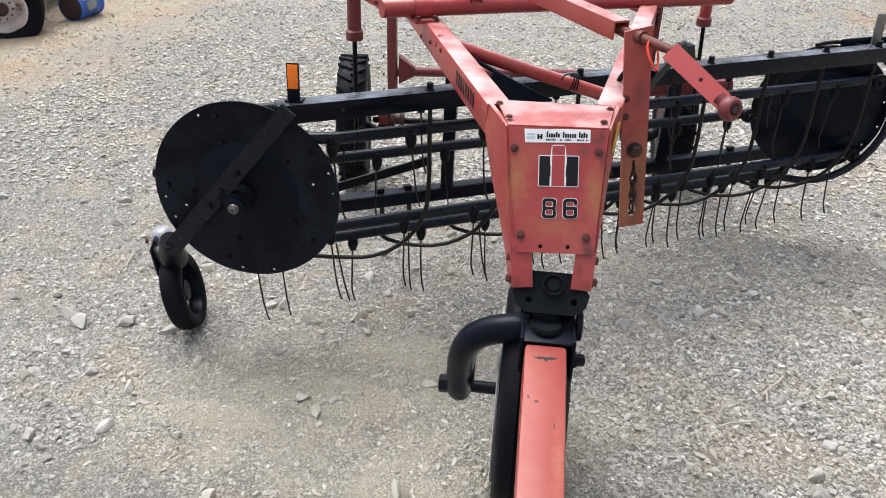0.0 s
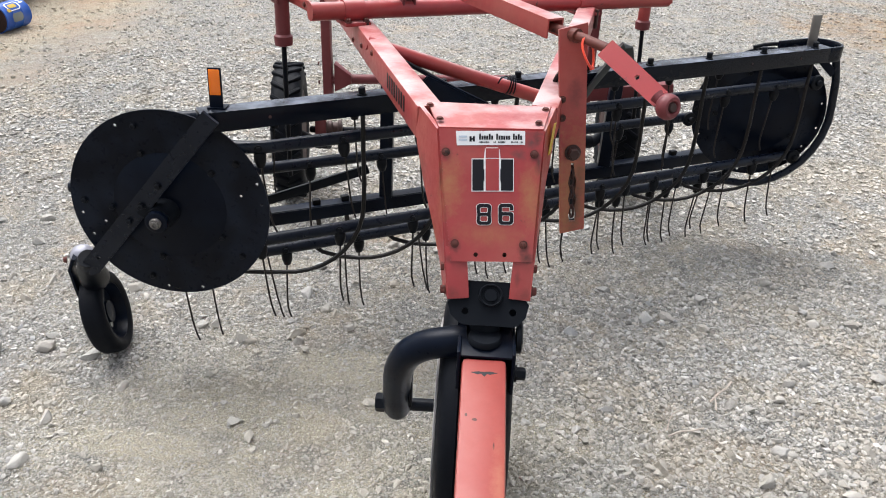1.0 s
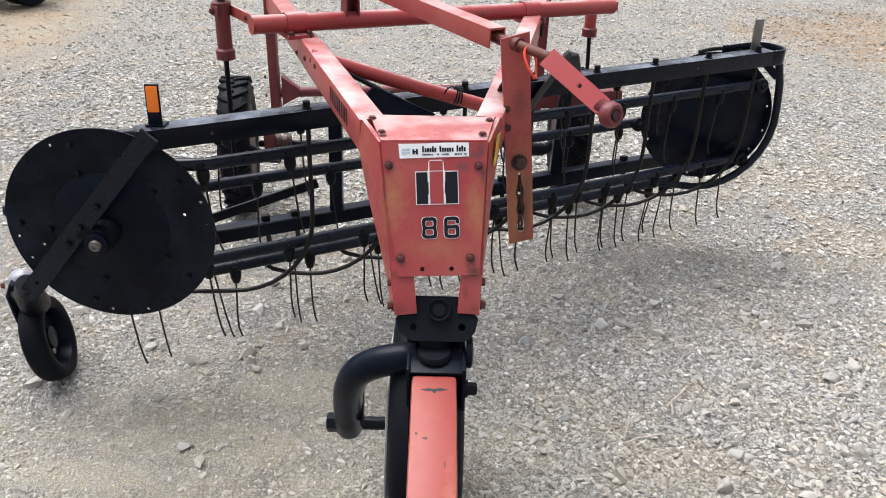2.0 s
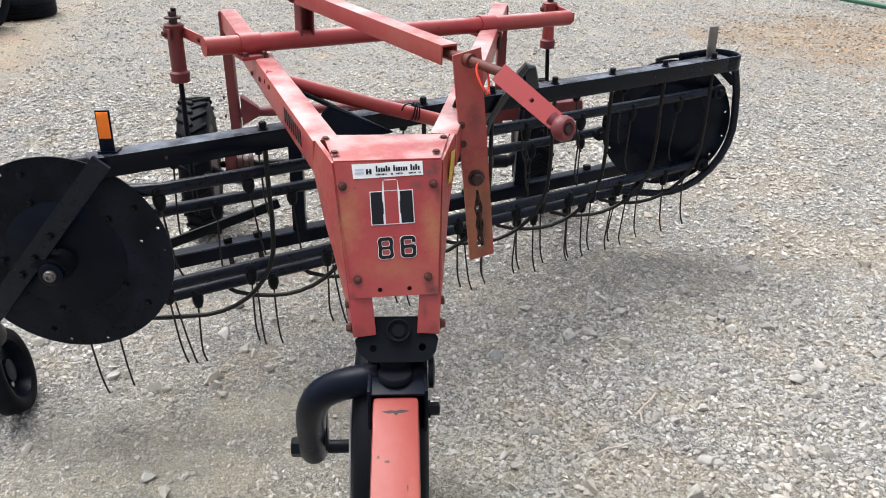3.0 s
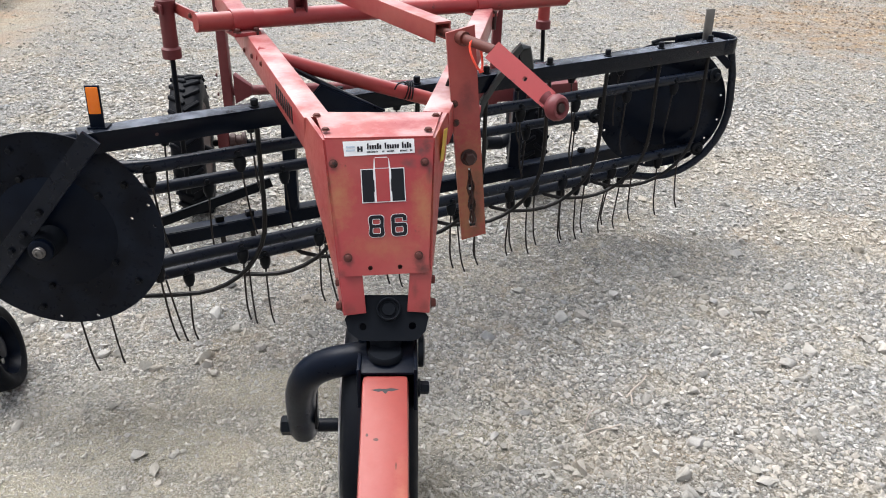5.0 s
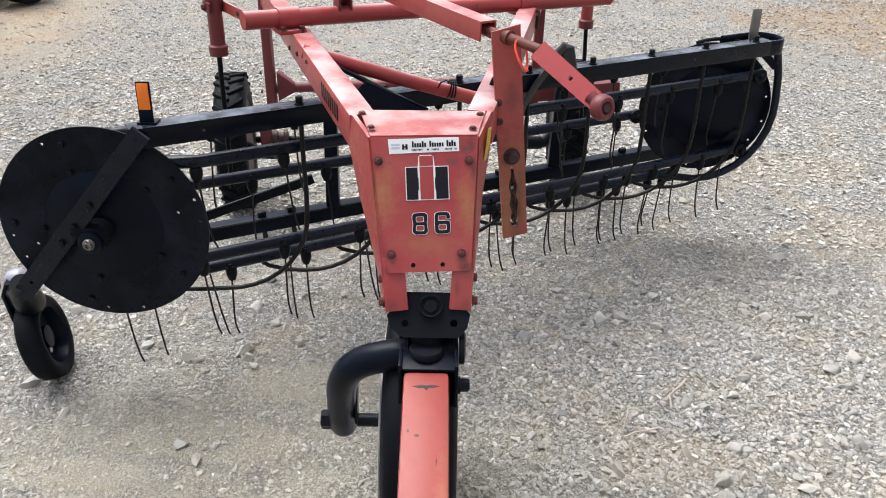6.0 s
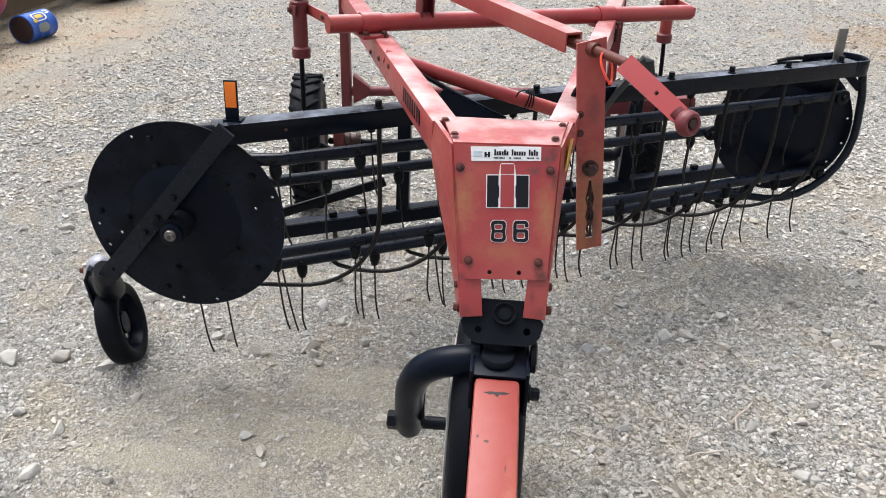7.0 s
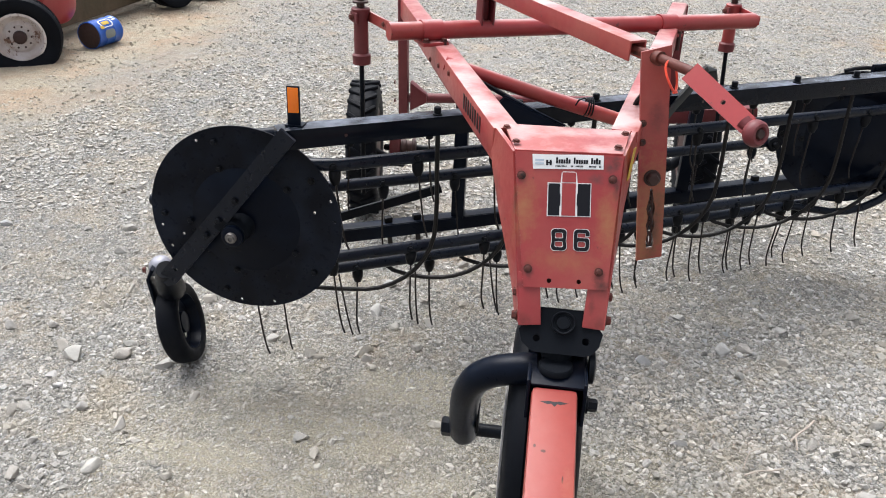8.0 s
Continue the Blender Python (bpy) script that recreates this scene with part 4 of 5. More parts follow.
beam(bm, BEAM(1.285) + BN * 0.05 + Vector((0, 0, 0.02)), BEAM(1.280) + BN * 0.05 + Vector((0.0, 0, 0.150)), 0.036, 0.010, 0.002, up=(0.2, -1, 0))
part("steel_stub", bm, STEEL, top_beam, "bare grey steel stub")

for k in range(8):
    x = -0.371 + 0.2350 * k
    p = BEAM(x) + BN * 0.014
    bm = bmesh.new()
    pts = [(0, -0.026), (0.0, -0.08), (0.0, -0.15), (0.002, -0.25), (0.0, -0.32)]
    pts += [(-0.28 + 0.28 * math.cos(radians(t)), -0.32 + 0.275 * math.sin(radians(t))) for t in range(-10, -91, -10)]
    pts += [(-0.34, -0.600), (-0.42, -0.602), (-0.50, -0.595)] if k == 0 else [(-0.34, -0.594), (-0.40, -0.580), (-0.44, -0.552), (-0.46, -0.51)]
    tube(bm, [p + Vector((dx, 0.0, dz)) for dx, dz in pts], 0.0075, 8)
    part("stripper", bm, STRIPPER, top_beam, "bent steel stripper strap")
    bm = bmesh.new()
    q = BEAM(x) + BN * 0.02
    lathe(bm, pose(q.x, q.y, q.z + 0.028), [(0.015, 0), (0.015, 0.006), (0.010, 0.007), (0.011, 0.009), (0.011, 0.024), (0.009, 0.026)], 10)
    part("stripper_bolt", bm, BLACK_DULL, top_beam)

# rail that wraps the far disc, and a lighter inner wire beside it
c = axis(RL)
bm = bmesh.new()
pts = [Vector((1.392, 4.10, 0.84)), Vector((1.414, 4.10, 0.75))]
pts += [Vector((1.13 + 0.298 * math.cos(radians(t)), 4.10, 0.60 + 0.318 * math.sin(radians(t)))) for t in range(8, -100, -12)]
pts += [Vector((0.98, 4.09, 0.298)), Vector((0.84, 4.08, 0.325))]
tube(bm, pts, 0.016, 12)
part("end_rail", bm, BARS_BLACK, rake, "bent black tubular end rail")
bm = bmesh.new()
tube(bm, [(c.x + 0.02 + 0.30 * math.cos(radians(t)), c.y - 0.008, 0.57 + 0.31 * math.sin(radians(t))) for t in range(62, 112, 8)], 0.008, 8)
part("end_rail_loop", bm, BLACK_DULL, rake)
bm = bmesh.new()
beam(bm, (1.325, 4.10, 0.845), (1.395, 4.10, 0.78), 0.02, 0.03, 0.003)
part("rail_brace", bm, BLACK, rake)

# the diagonal arm across the near disc, the gauge wheel and its cap
A0, A1 = Vector((-0.762, 2.848, 0.888)), Vector((-1.185, 2.880, 0.385))
bm = bmesh.new()
m, n = along(A0, A1, (0, -1, 0))
plate(bm, m, [(-n / 2 - 0.012, -0.026), (n / 2, -0.029), (n / 2 + 0.03, -0.015), (n / 2 + 0.03, 0.015), (n / 2, 0.029), (-n / 2 - 0.012, 0.026)], 0.010,
      [ring(n / 2 - 0.045, 0.0, 0.006, 10)])
disc_arm = part("bearing_arm", bm, BARS_BLACK, rake, "flat black bearing arm across the disc")
bm = bmesh.new()
for s in (-1, 1):
    add_box(bm, m @ pose(0, s * 0.023, -0.012), (n * 0.96, 0.006, 0.026), 0.002)
part("arm_flange", bm, BLACK, disc_arm)
for d in (-0.06, 0.03, 0.1):
    piece("bolt", BOLT_BLACK, m @ pose(d, 0.004, 0.005), disc_arm)
bm = bmesh.new()
tube(bm, [(-0.945, 2.93, 0.57), (-0.945, 2.85, 0.57)], [0.042, 0.038], 20)
beam(bm, (-1.0, 2.88, 0.605), (-0.95, 2.88, 0.575), 0.04, 0.05, 0.008)
part("bearing_housing", bm, CAST, disc_arm)
bm = bmesh.new()
tube(bm, [(-1.200, 2.892, 0.405), (-1.222, 2.935, 0.340), (-1.236, 2.975, 0.285), (-1.238, 2.985, 0.262)], [0.030, 0.042, 0.046, 0.036], 16)
part("caster_knuckle", bm, BLACK_DULL, disc_arm)

WM = facing((-1.232, 3.0, 0.139), (0.955, 0.20, 0.215))
bm = bmesh.new()
tyre(bm, WM, 0.139, 0.076, 0.094, groove=0)
gw = part("gauge_tyre", bm, RUBBER, rake, "small smooth black gauge-wheel tyre")
bm = bmesh.new()
lathe(bm, WM, [(0.094, -0.028), (0.099, 0.029), (0.094, 0.031), (0.084, -0.004), (0.040, -0.010), (0.036, 0.014), (0.020, 0.016), (0.008, 0.017)], 28)
part("rim", bm, BLACK, gw)
bm = bmesh.new()
lathe(bm, WM @ pose(0, -0.050, -0.006), [(0.010, 0), (0.011, 0.004), (0.006, 0.006)], 12)
part("grease_cap", bm, BRIGHT, gw)
bm = bmesh.new()
m = WM @ pose(0, 0, -0.047)
tube(bm, [m @ Vector((0, -0.01, 0)), m @ Vector((0, 0.10, -0.004)), m @ Vector((0, 0.19, 0.004)), m @ Vector((0.0, 0.225, 0.03))], 0.0, flat=(0.026, 0.006, m.to_3x3() @ Vector((0, 0, 1))))
part("caster_fork", bm, BLACK, rake)
bm = bmesh.new()
lathe(bm, facing((-1.287, 3.025, 0.325), (-0.25, -0.12, 0.95)), [(0.040, 0.0), (0.041, 0.010), (0.038, 0.022), (0.031, 0.036), (0.019, 0.045), (0.006, 0.048)], 28)
part("caster_cap", bm, DOME, rake, "dull silver domed caster cap")
piece("bolt", BOLT_BIG, facing((-1.338, 3.01, 0.325), (-0.9, -0.4, 0.1)), rake)

# amber marker on the beam
bm = bmesh.new()
am = pose(-0.757, 2.915, 0.0)
add_box(bm, am @ pose(0, 0, 0.958, -4, 0, 4), (0.037, 0.006, 0.112), 0.001)
add_box(bm, am @ pose(0, 0.008, 0.903), (0.052, 0.040, 0.005), 0.001)
marker = part("marker_bracket", bm, BLACK, rake)
bm = bmesh.new()
add_box(bm, am @ pose(0.001, -0.0062, 0.976, -4, 0, 4), (0.030, 0.003, 0.070), 0.001)
part("amber_reflector", bm, AMBER, marker, "orange rectangular reflector")

# lower rear rail, its posts and the gearing bar behind the reel
RC = lambda x: Vector((x, 3.66 + 0.50 * (x + 0.32), 0.335))
bm = bmesh.new()
beam(bm, RC(-0.85), RC(1.15), 0.05, 0.012, 0.002)
beam(bm, RC(-0.85) + Vector((0.01, -0.022, -0.022)), RC(1.15) + Vector((0.01, -0.022, -0.022)), 0.008, 0.05, 0.002)
rail = part("lower_rail", bm, BLACK, rake, "black angle-iron lower rail")
for x, w in ((-0.372, 0.048), (0.52, 0.05)):
    bm = bmesh.new()
    beam(bm, RC(x) + Vector((0, 0.0, 0.0)), RC(x) + Vector((0.01, -0.02, 0.52)), w, 0.05, 0.004, up=(0, 1, 0))
    part("rail_post", bm, BLACK, rail)
bm = bmesh.new()
beam(bm, (-0.84, 3.40, 0.37), (-0.42, 3.50, 0.50), 0.012, 0.035, 0.003)
part("slant_bar", bm, BLACK_DULL, rail)
for x in (-0.52, -0.62, -0.16, 0.28, 0.85):
    bm = bmesh.new()
    add_box(bm, pose(*RC(x)) @ pose(0, 0, 0.014, 0, 0, 28), (0.03, 0.022, 0.024), 0.003)
    part("rail_lug", bm, BLACK_DULL, rail)
    bm = bmesh.new()
    beam(bm, RC(x), RC(x) + Vector((0.01, 0, -0.10)), 0.018, 0.008, 0.002, up=(0, 1, 0))
    part("rail_finger", bm, TINE, rail)

# black lift arms and brackets that carry the beam
bm = bmesh.new()
tube(bm, [(-0.31, 3.15, 1.018), (-0.25, 3.15, 0.992), (-0.19, 3.15, 0.962), (-0.11, 3.16, 0.92), (-0.03, 3.18, 0.875)], 0.0, flat=(0.024, 0.006, (0.4, 0.2, 0.85)))
part("lift_arm", bm, BLACK_DULL, rake, "curved dull black lift arm")
bm = bmesh.new()
solid(bm, [(-0.212, 3.02, 0.948), (-0.178, 3.02, 0.992), (-0.006, 3.03, 0.915), (-0.212, 3.02, 0.885)] + [(-0.212, 3.028, 0.948), (-0.178, 3.028, 0.992), (-0.006, 3.038, 0.915), (-0.212, 3.028, 0.885)], 0.002)
tube(bm, [(-0.214, 3.026, 0.950), (-0.178, 3.026, 0.995), (-0.004, 3.036, 0.917)], 0.0035, 6)
part("beam_bracket", bm, BLACK, rake, "folded black beam bracket")
bm = bmesh.new()
tube(bm, [(0.292, 3.47, 0.70), (0.300, 3.47, 0.764), (0.316, 3.475, 0.812), (0.348, 3.48, 0.866), (0.390, 3.49, 0.924), (0.415, 3.49, 0.970), (0.436, 3.49, 0.996), (0.448, 3.49, 0.985), (0.455, 3.49, 0.955), (0.462, 3.49, 0.92)], 0.0, flat=(0.020, 0.010, (-0.8, 0.0, 0.6)))
part("lift_arm", bm, HOOK, rake, "hooked grey-green steel lift arm")
bm = bmesh.new()
tube(bm, [(0.105, 2.93, 0.90), (0.132, 2.85, 0.98), (0.150, 2.83, 1.023), (0.163, 2.80, 1.072), (0.176, 2.76, 1.11)], 0.0075, 8)
part("control_cable", bm, BLACK_DULL, rake)
bm = bmesh.new()
beam(bm, (0.30, 4.25, 0.588), (0.80, 4.25, 0.640), 0.06, 0.060, 0.008)
part("axle_arm", bm, RED_DARK, rake)

# ground wheels at the rear
for wx, wy, px, py in ((-0.908, 4.345, -0.712, 4.17), (0.66, 4.70, 0.447, 4.36)):
    s = -1 if wx < 0 else 1
    m = facing((wx, wy, 0.318), (-0.988, -0.155, 0.0) if s < 0 else (1, 0, 0))
    bm = bmesh.new()
    tyre(bm, m, 0.304, 0.138, 0.185)
    ty = part("tyre", bm, RUBBER, rake, "black lugged farm tyre")
    lug = bmesh.new()
    add_box(lug, pose(0, 0, 0), (0.020, 0.020, 0.080), 0.005, 1)
    lug = mesh_of("lug", lug, RUBBER)
    for k in range(26):
        for side in (-1, 1):
            piece("lug", lug, m @ Matrix.Rotation(2 * math.pi * (k + side * 0.25) / 26, 4, "Z") @ pose(0.303, 0, side * 0.030, side * -34), ty)
    bm = bmesh.new()
    lathe(bm, m, [(0.188, -0.058), (0.192, -0.05), (0.175, -0.02), (0.17, 0.03), (0.192, 0.056), (0.188, 0.062), (0.15, 0.025), (0.07, 0.012), (0.05, 0.03), (0.01, 0.035)], 32)
    lathe(bm, m, [(0.01, -0.05), (0.16, -0.03), (0.188, -0.056), (0.19, -0.06), (0.175, -0.06), (0.15, -0.03), (0.03, -0.03), (0.02, -0.028)], 32)
    part("rim", bm, RUST, ty)
    bm = bmesh.new()
    tube(bm, [(px, py, 0.33), (px + s * 0.06, py + 0.03, 0.325), (wx, wy, 0.318)], 0.024, 12)
    tube(bm, [(px - s * 0.02, py, 0.335), (px + s * 0.05, py + 0.02, 0.33)], 0.030, 14)
    part("stub_axle", bm, BLACK_DULL, rake)

bm = bmesh.new()
tube(bm, [(-0.80, 4.30, 0.345), (-0.66, 4.22, 0.378), (0.45, 4.40, 0.372)], 0.015, 12)
shaft_low = part("axle_shaft", bm, BLACK_DULL, rake)
bm = bmesh.new()
lathe(bm, facing((-0.715, 4.215, 0.386), (1, 0.15, 0)), [(0.024, 0), (0.034, 0.004), (0.034, 0.026), (0.026, 0.030), (0.026, 0.052), (0.038, 0.056), (0.038, 0.070), (0.020, 0.074)], 20)
part("clutch_hub", bm, RUST, shaft_low, "rusty clutch hub on the axle shaft")
bm = bmesh.new()
beam(bm, (-0.735, 4.19, 0.50), (-0.735, 4.20, 0.33), 0.05, 0.020, 0.004, up=(0, 1, 0))
part("hub_bracket", bm, RED_DARK, shaft_low)

# front caster: pivot plate, yoke, drawbar, bent axle tube and wheel
bm = bmesh.new()
PP = facing((0.017, 2.272, 0.724), (0, -0.80, 0.60))
plate(bm, PP, [(-0.088, -0.008), (-0.080, -0.034), (-0.060, -0.050), (-0.050, -0.053), (0.054, -0.053), (0.066, -0.048), (0.080, -0.032), (0.086, -0.004), (0.052, 0.042), (-0.052, 0.042)], 0.014, [ring(-0.050, -0.024, 0.0075, 12), ring(0.052, -0.022, 0.0080, 12)])
pivot = part("pivot_plate", bm, CAST, rake, "dull black cast pivot plate")
bm = bmesh.new()
lathe(bm, PP @ pose(0.003, 0.012, 0.004) @ Matrix.Diagonal((0.72, 0.68, 0.4, 1)), [(0.036, 0), (0.036, 0.030), (0.033, 0.036), (0.030, 0.034), (0.028, 0.018), (0.020, 0.016), (0.019, 0.028), (0.006, 0.028)], 28)
lathe(bm, pose(0.013, 2.275, 0.625), [(0.034, 0), (0.034, 0.06)], 24)
lathe(bm, pose(0.013, 2.235, 0.648), [(0.036, 0), (0.036, 0.010), (0.033, 0.014)], 24)
part("pivot_cap", bm, CAST, pivot)
bm = bmesh.new()
add_box(bm, pose(0.018, 2.244, 0.647, 8), (0.112, 0.12, 0.007), 0.002)
for x in (-0.040, 0.076):
    add_box(bm, pose(x, 2.235, 0.600), (0.008, 0.11, 0.105), 0.003)
add_box(bm, pose(0.016, 2.295, 0.66), (0.126, 0.008, 0.07), 0.002)
yoke = part("yoke", bm, BLACK, rake, "black folded steel yoke")
piece("bolt", bolt_mesh("bolt", 0.014, 0.024, BLACK_DULL), facing((0.081, 2.205, 0.588), (1, 0, 0)), yoke)
bm = bmesh.new()
lathe(bm, facing((0.082, 2.26, 0.645), (1, 0, 0)), [(0.036, 0), (0.036, 0.010), (0.030, 0.013)], 24)
part("yoke_boss", bm, BLACK_DULL, yoke)
bm = bmesh.new()
beam(bm, (0.014, 2.198, 0.5886), (0.022, 0.42, 0.112), 0.094, 0.100, 0.011)
drawbar = part("drawbar", bm, BAR_RED, rake, "faded red square tube drawbar sloping to the ground")
bm = bmesh.new()
dm, _ = along((0.014, 2.225, 0.596), (0.022, 0.42, 0.112))
dm.translation = (0.0145, 2.147, 0.626)
plate(bm, dm @ pose(0.0, 0.0, 0.0003), [(-0.002, 0.029), (0.003, 0.012), (0.002, 0.006), (0.009, 0.001), (0.002, -0.006), (0.004, -0.014), (-0.001, -0.029), (-0.004, -0.012), (-0.003, 0.0), (-0.005, 0.012)], 0.0012)
part("scuffed_decal", bm, INK, drawbar, "remains of a dark wing-shaped decal")
bm = bmesh.new()
tube(bm, [(-0.020, 2.262, 0.628), (-0.050, 2.263, 0.622), (-0.080, 2.264, 0.615), (-0.104, 2.267, 0.607), (-0.127, 2.272, 0.594), (-0.146, 2.279, 0.577), (-0.160, 2.289, 0.556), (-0.172, 2.302, 0.525), (-0.180, 2.316, 0.494), (-0.184, 2.330, 0.461), (-0.1865, 2.345, 0.424), (-0.188, 2.360, 0.386), (-0.189, 2.378, 0.335), (-0.189, 2.384, 0.318), (-0.189, 2.386, 0.312)], [0.0345] * 12 + [0.0345, 0.029, 0.012], 24)
bent = part("bent_axle_tube", bm, BLACK, rake, "bent black axle tube")
bm = bmesh.new()
tube(bm, [(-0.226, 2.386, 0.337), (-0.06, 2.392, 0.333)], 0.0165, 14)
add_box(bm, pose(-0.152, 2.358, 0.445, -14), (0.006, 0.03, 0.15), 0.001)
part("axle_pin", bm, BLACK_DULL, bent)
bm = bmesh.new()
lathe(bm, facing((-0.220, 2.386, 0.337), (-1, 0, 0)), [(0.024, 0), (0.024, 0.020), (0.020, 0.024)], 6)
part("axle_nut", bm, BLACK_DULL, bent)
m = facing((0.0, 2.393, 0.322), (-1, 0.0, 0.0))
bm = bmesh.new()
tyre(bm, m, 0.318, 0.165, 0.19, groove=3)
ft = part("tyre", bm, RUBBER, rake, "black ribbed front tyre with a white rim")
bm = bmesh.new()
lathe(bm, m, [(0.19, -0.06), (0.19, 0.06), (0.205, 0.075), (0.222, 0.081), (0.230, 0.085), (0.232, 0.089), (0.227, 0.090), (0.20, 0.084), (0.18, 0.07), (0.165, 0.045), (0.06, 0.040), (0.05, 0.07), (0.02, 0.075)], 40)
part("rim", bm, RIM_CLEAN, ft, "dirty white steel rim")

# ---- parked wagon, drum, tyres and gate in the distance ----
def farm_wheel(bm_tyre, bm_rim, m, r, w, r_in):
    tyre(bm_tyre, m, r, w, r_in, groove=4)
    lathe(bm_rim, m, [(r_in, -w * 0.4), (r_in, w * 0.40), (r_in + 0.012, w * 0.47), (r_in - 0.006, w * 0.48), (r_in - 0.03, w * 0.22), (r_in - 0.05, w * 0.14), (0.095, w * 0.28), (0.06, w * 0.26), (0.02, w * 0.26)], 36)


wagon = thing("farm_wagon", -4.8, 7.6, 0, "old red and brown farm wagon with a flat tyre", "wagon")
for x, y, z, n in ((-4.14, 6.50, 0.205, (0.50, -0.865, 0)), (-4.03, 8.86, 0.31, (0.90, -0.43, 0))):
    a, b = bmesh.new(), bmesh.new()
    m = facing((x, y, z), n)
    farm_wheel(a, b, m, 0.298, 0.19, 0.172)
    out = Vector(n)
    for v in a.verts:
        if v.co.z < 0.13:
            bulge = (0.13 - v.co.z) * 0.30
            v.co += out * (bulge if (v.co - Vector((x, y, z))).dot(out) > 0 else -bulge)
            v.co.z = max(0.004, v.co.z)
    w = part("tyre", a, RUBBER, wagon, "flat worn black wagon tyre")
    rim = part("rim", b, RIM_WHITE, w, "dirty white rim")
    bm = bmesh.new()
    lathe(bm, m @ pose(0, 0, 0.03), [(0.050, 0), (0.050, 0.030), (0.045, 0.065), (0.034, 0.072), (0.02, 0.073)], 18)
    part("hub_cap", bm, DARK_IN, w)
    for k in range(10):
        t = k * math.pi / 5
        bm = bmesh.new()
        lathe(bm, m @ pose(0.080 * math.cos(t), 0.080 * math.sin(t), 0.050), [(0.008, 0), (0.008, 0.010)], 6)
        part("wheel_nut", bm, RUST, w)
bm = bmesh.new()
beam(bm, (-4.35, 6.95, 0.32), (-4.36, 9.6, 0.30), 0.14, 0.44, 0.02)
part("side_beam", bm, OLIVE, wagon, "brown weathered wagon side beam")
bm = bmesh.new()
tube(bm, [(-3.99, 6.90, 0.39), (-4.03, 6.91, 0.388), (-4.18, 6.95, 0.39), (-4.75, 7.05, 0.42), (-5.6, 7.2, 0.45)], [0.10, 0.165, 0.185, 0.19, 0.19], 24)
beam(bm, (-4.35, 6.2, 0.55), (-4.40, 7.4, 0.55), 0.20, 0.26, 0.04)
part("front_axle", bm, RED, wagon, "rounded red front axle beam")
bm = bmesh.new()
beam(bm, (-4.10, 8.88, 0.30), (-6.0, 9.0, 0.30), 0.12, 0.12, 0.01)
part("rear_axle", bm, RUST, wagon)
bm = bmesh.new()
beam(bm, (-5.25, 6.1, 0.78), (-5.35, 9.7, 0.78), 1.6, 0.10, 0.01)
part("bed", bm, OLIVE, wagon)
bm = bmesh.new()
beam(bm, (-4.33, 6.05, 0.72), (-4.33, 6.05, 0.08), 0.07, 0.07, 0.006, up=(0, 1, 0))
part("drop_leg", bm, RED_DARK, wagon)

drum = thing("steel_drum", -3.93, 7.2, 0, "small blue steel drum lying on its side on bare earth", "drum")
D0 = Vector((-3.885, 7.0, 0.1125))
DX = Vector((0.12, 1.0, 0.0)).normalized()
dmx = facing(D0, DX) @ Matrix.Diagonal((0.9, 0.9, 0.9, 1))
bm = bmesh.new()
lathe(bm, dmx, [(0.108, 0.030), (0.116, 0.0), (0.124, 0.004), (0.120, 0.012), (0.120, 0.10), (0.1235, 0.11), (0.120, 0.12), (0.120, 0.22), (0.1235, 0.23), (0.120, 0.24), (0.120, 0.328), (0.124, 0.336), (0.116, 0.34), (0.108, 0.33), (0.02, 0.328)], 40)
part("shell", bm, BLUE, drum)
# flat disc over the near end, its dark colour standing in for a shaded hollow
bm = bmesh.new()
lathe(bm, dmx, [(0.115, 0.004), (0.112, 0.002), (0.02, 0.0015)], 30)
part("mouth_shade_disc", bm, DARK_IN, drum, "flat dark disc painted as the drum's shaded hollow")
for u0, u1, a0, a1, mt, lift in ((0.07, 0.24, 108, 150, WHITE, 0.0012), (0.085, 0.225, 112, 146, BLUE, 0.0020), (0.10, 0.20, 120, 138, YELLOW, 0.0028), (0.08, 0.22, 160, 196, SLAT, 0.0012), (0.05, 0.10, 138, 152, YELLOW, 0.0024), (0.26, 0.31, 104, 112, WHITE, 0.0012), (0.26, 0.31, 118, 126, WHITE, 0.0012)):
    bm = bmesh.new()
    rows = []
    for h in (u0, u0 + (u1 - u0) * 0.15, (u0 + u1) / 2, u1 - (u1 - u0) * 0.15, u1):
        squeeze = 0.55 if h in (u0, u1) else 1.0
        mid = (a0 + a1) / 2
        rows.append([dmx @ Vector(((0.1235 + lift) * math.cos(radians(a)), (0.1235 + lift) * math.sin(radians(a)), h)) for a in (mid + squeeze * (a1 - a0) * (k / 8 - 0.5) for k in range(9))])
    skin(bm, rows, closed_ring=False, caps=False)
    part("label_patch", bm, mt, drum)

for x, y, z, tilt in ((-4.02, 9.64, 0.11, 0), (-4.06, 9.68, 0.325, 3)):
    bm = bmesh.new()
    tyre(bm, pose(0, 0, z, tilt, 2, 30), 0.36, 0.21, 0.20, groove=4)
    bmesh.ops.translate(bm, verts=bm.verts, vec=(x, y, 0))
    ob = new("old_tyre", mesh_of("old_tyre", bm, RUBBER))
    tagged(ob, "worn black tyre lying flat in a stack on the earth", "tyre", "stacked tyres")

gate = thing("metal_gate", 6.0, 9.2, 0, "green tubular steel gate lying at the yard edge", "gate")
for k in range(2):
    o = Vector((0.95, 0.48, 0)) * k
    bm = bmesh.new()
    tube(bm, [Vector((4.85, 11.3, 0.10)) + o, Vector((5.30, 10.32, 0.10)) + o, Vector((6.75, 7.2, 0.10)) + o], 0.030, 12)
    part("rail", bm, GREEN, gate)
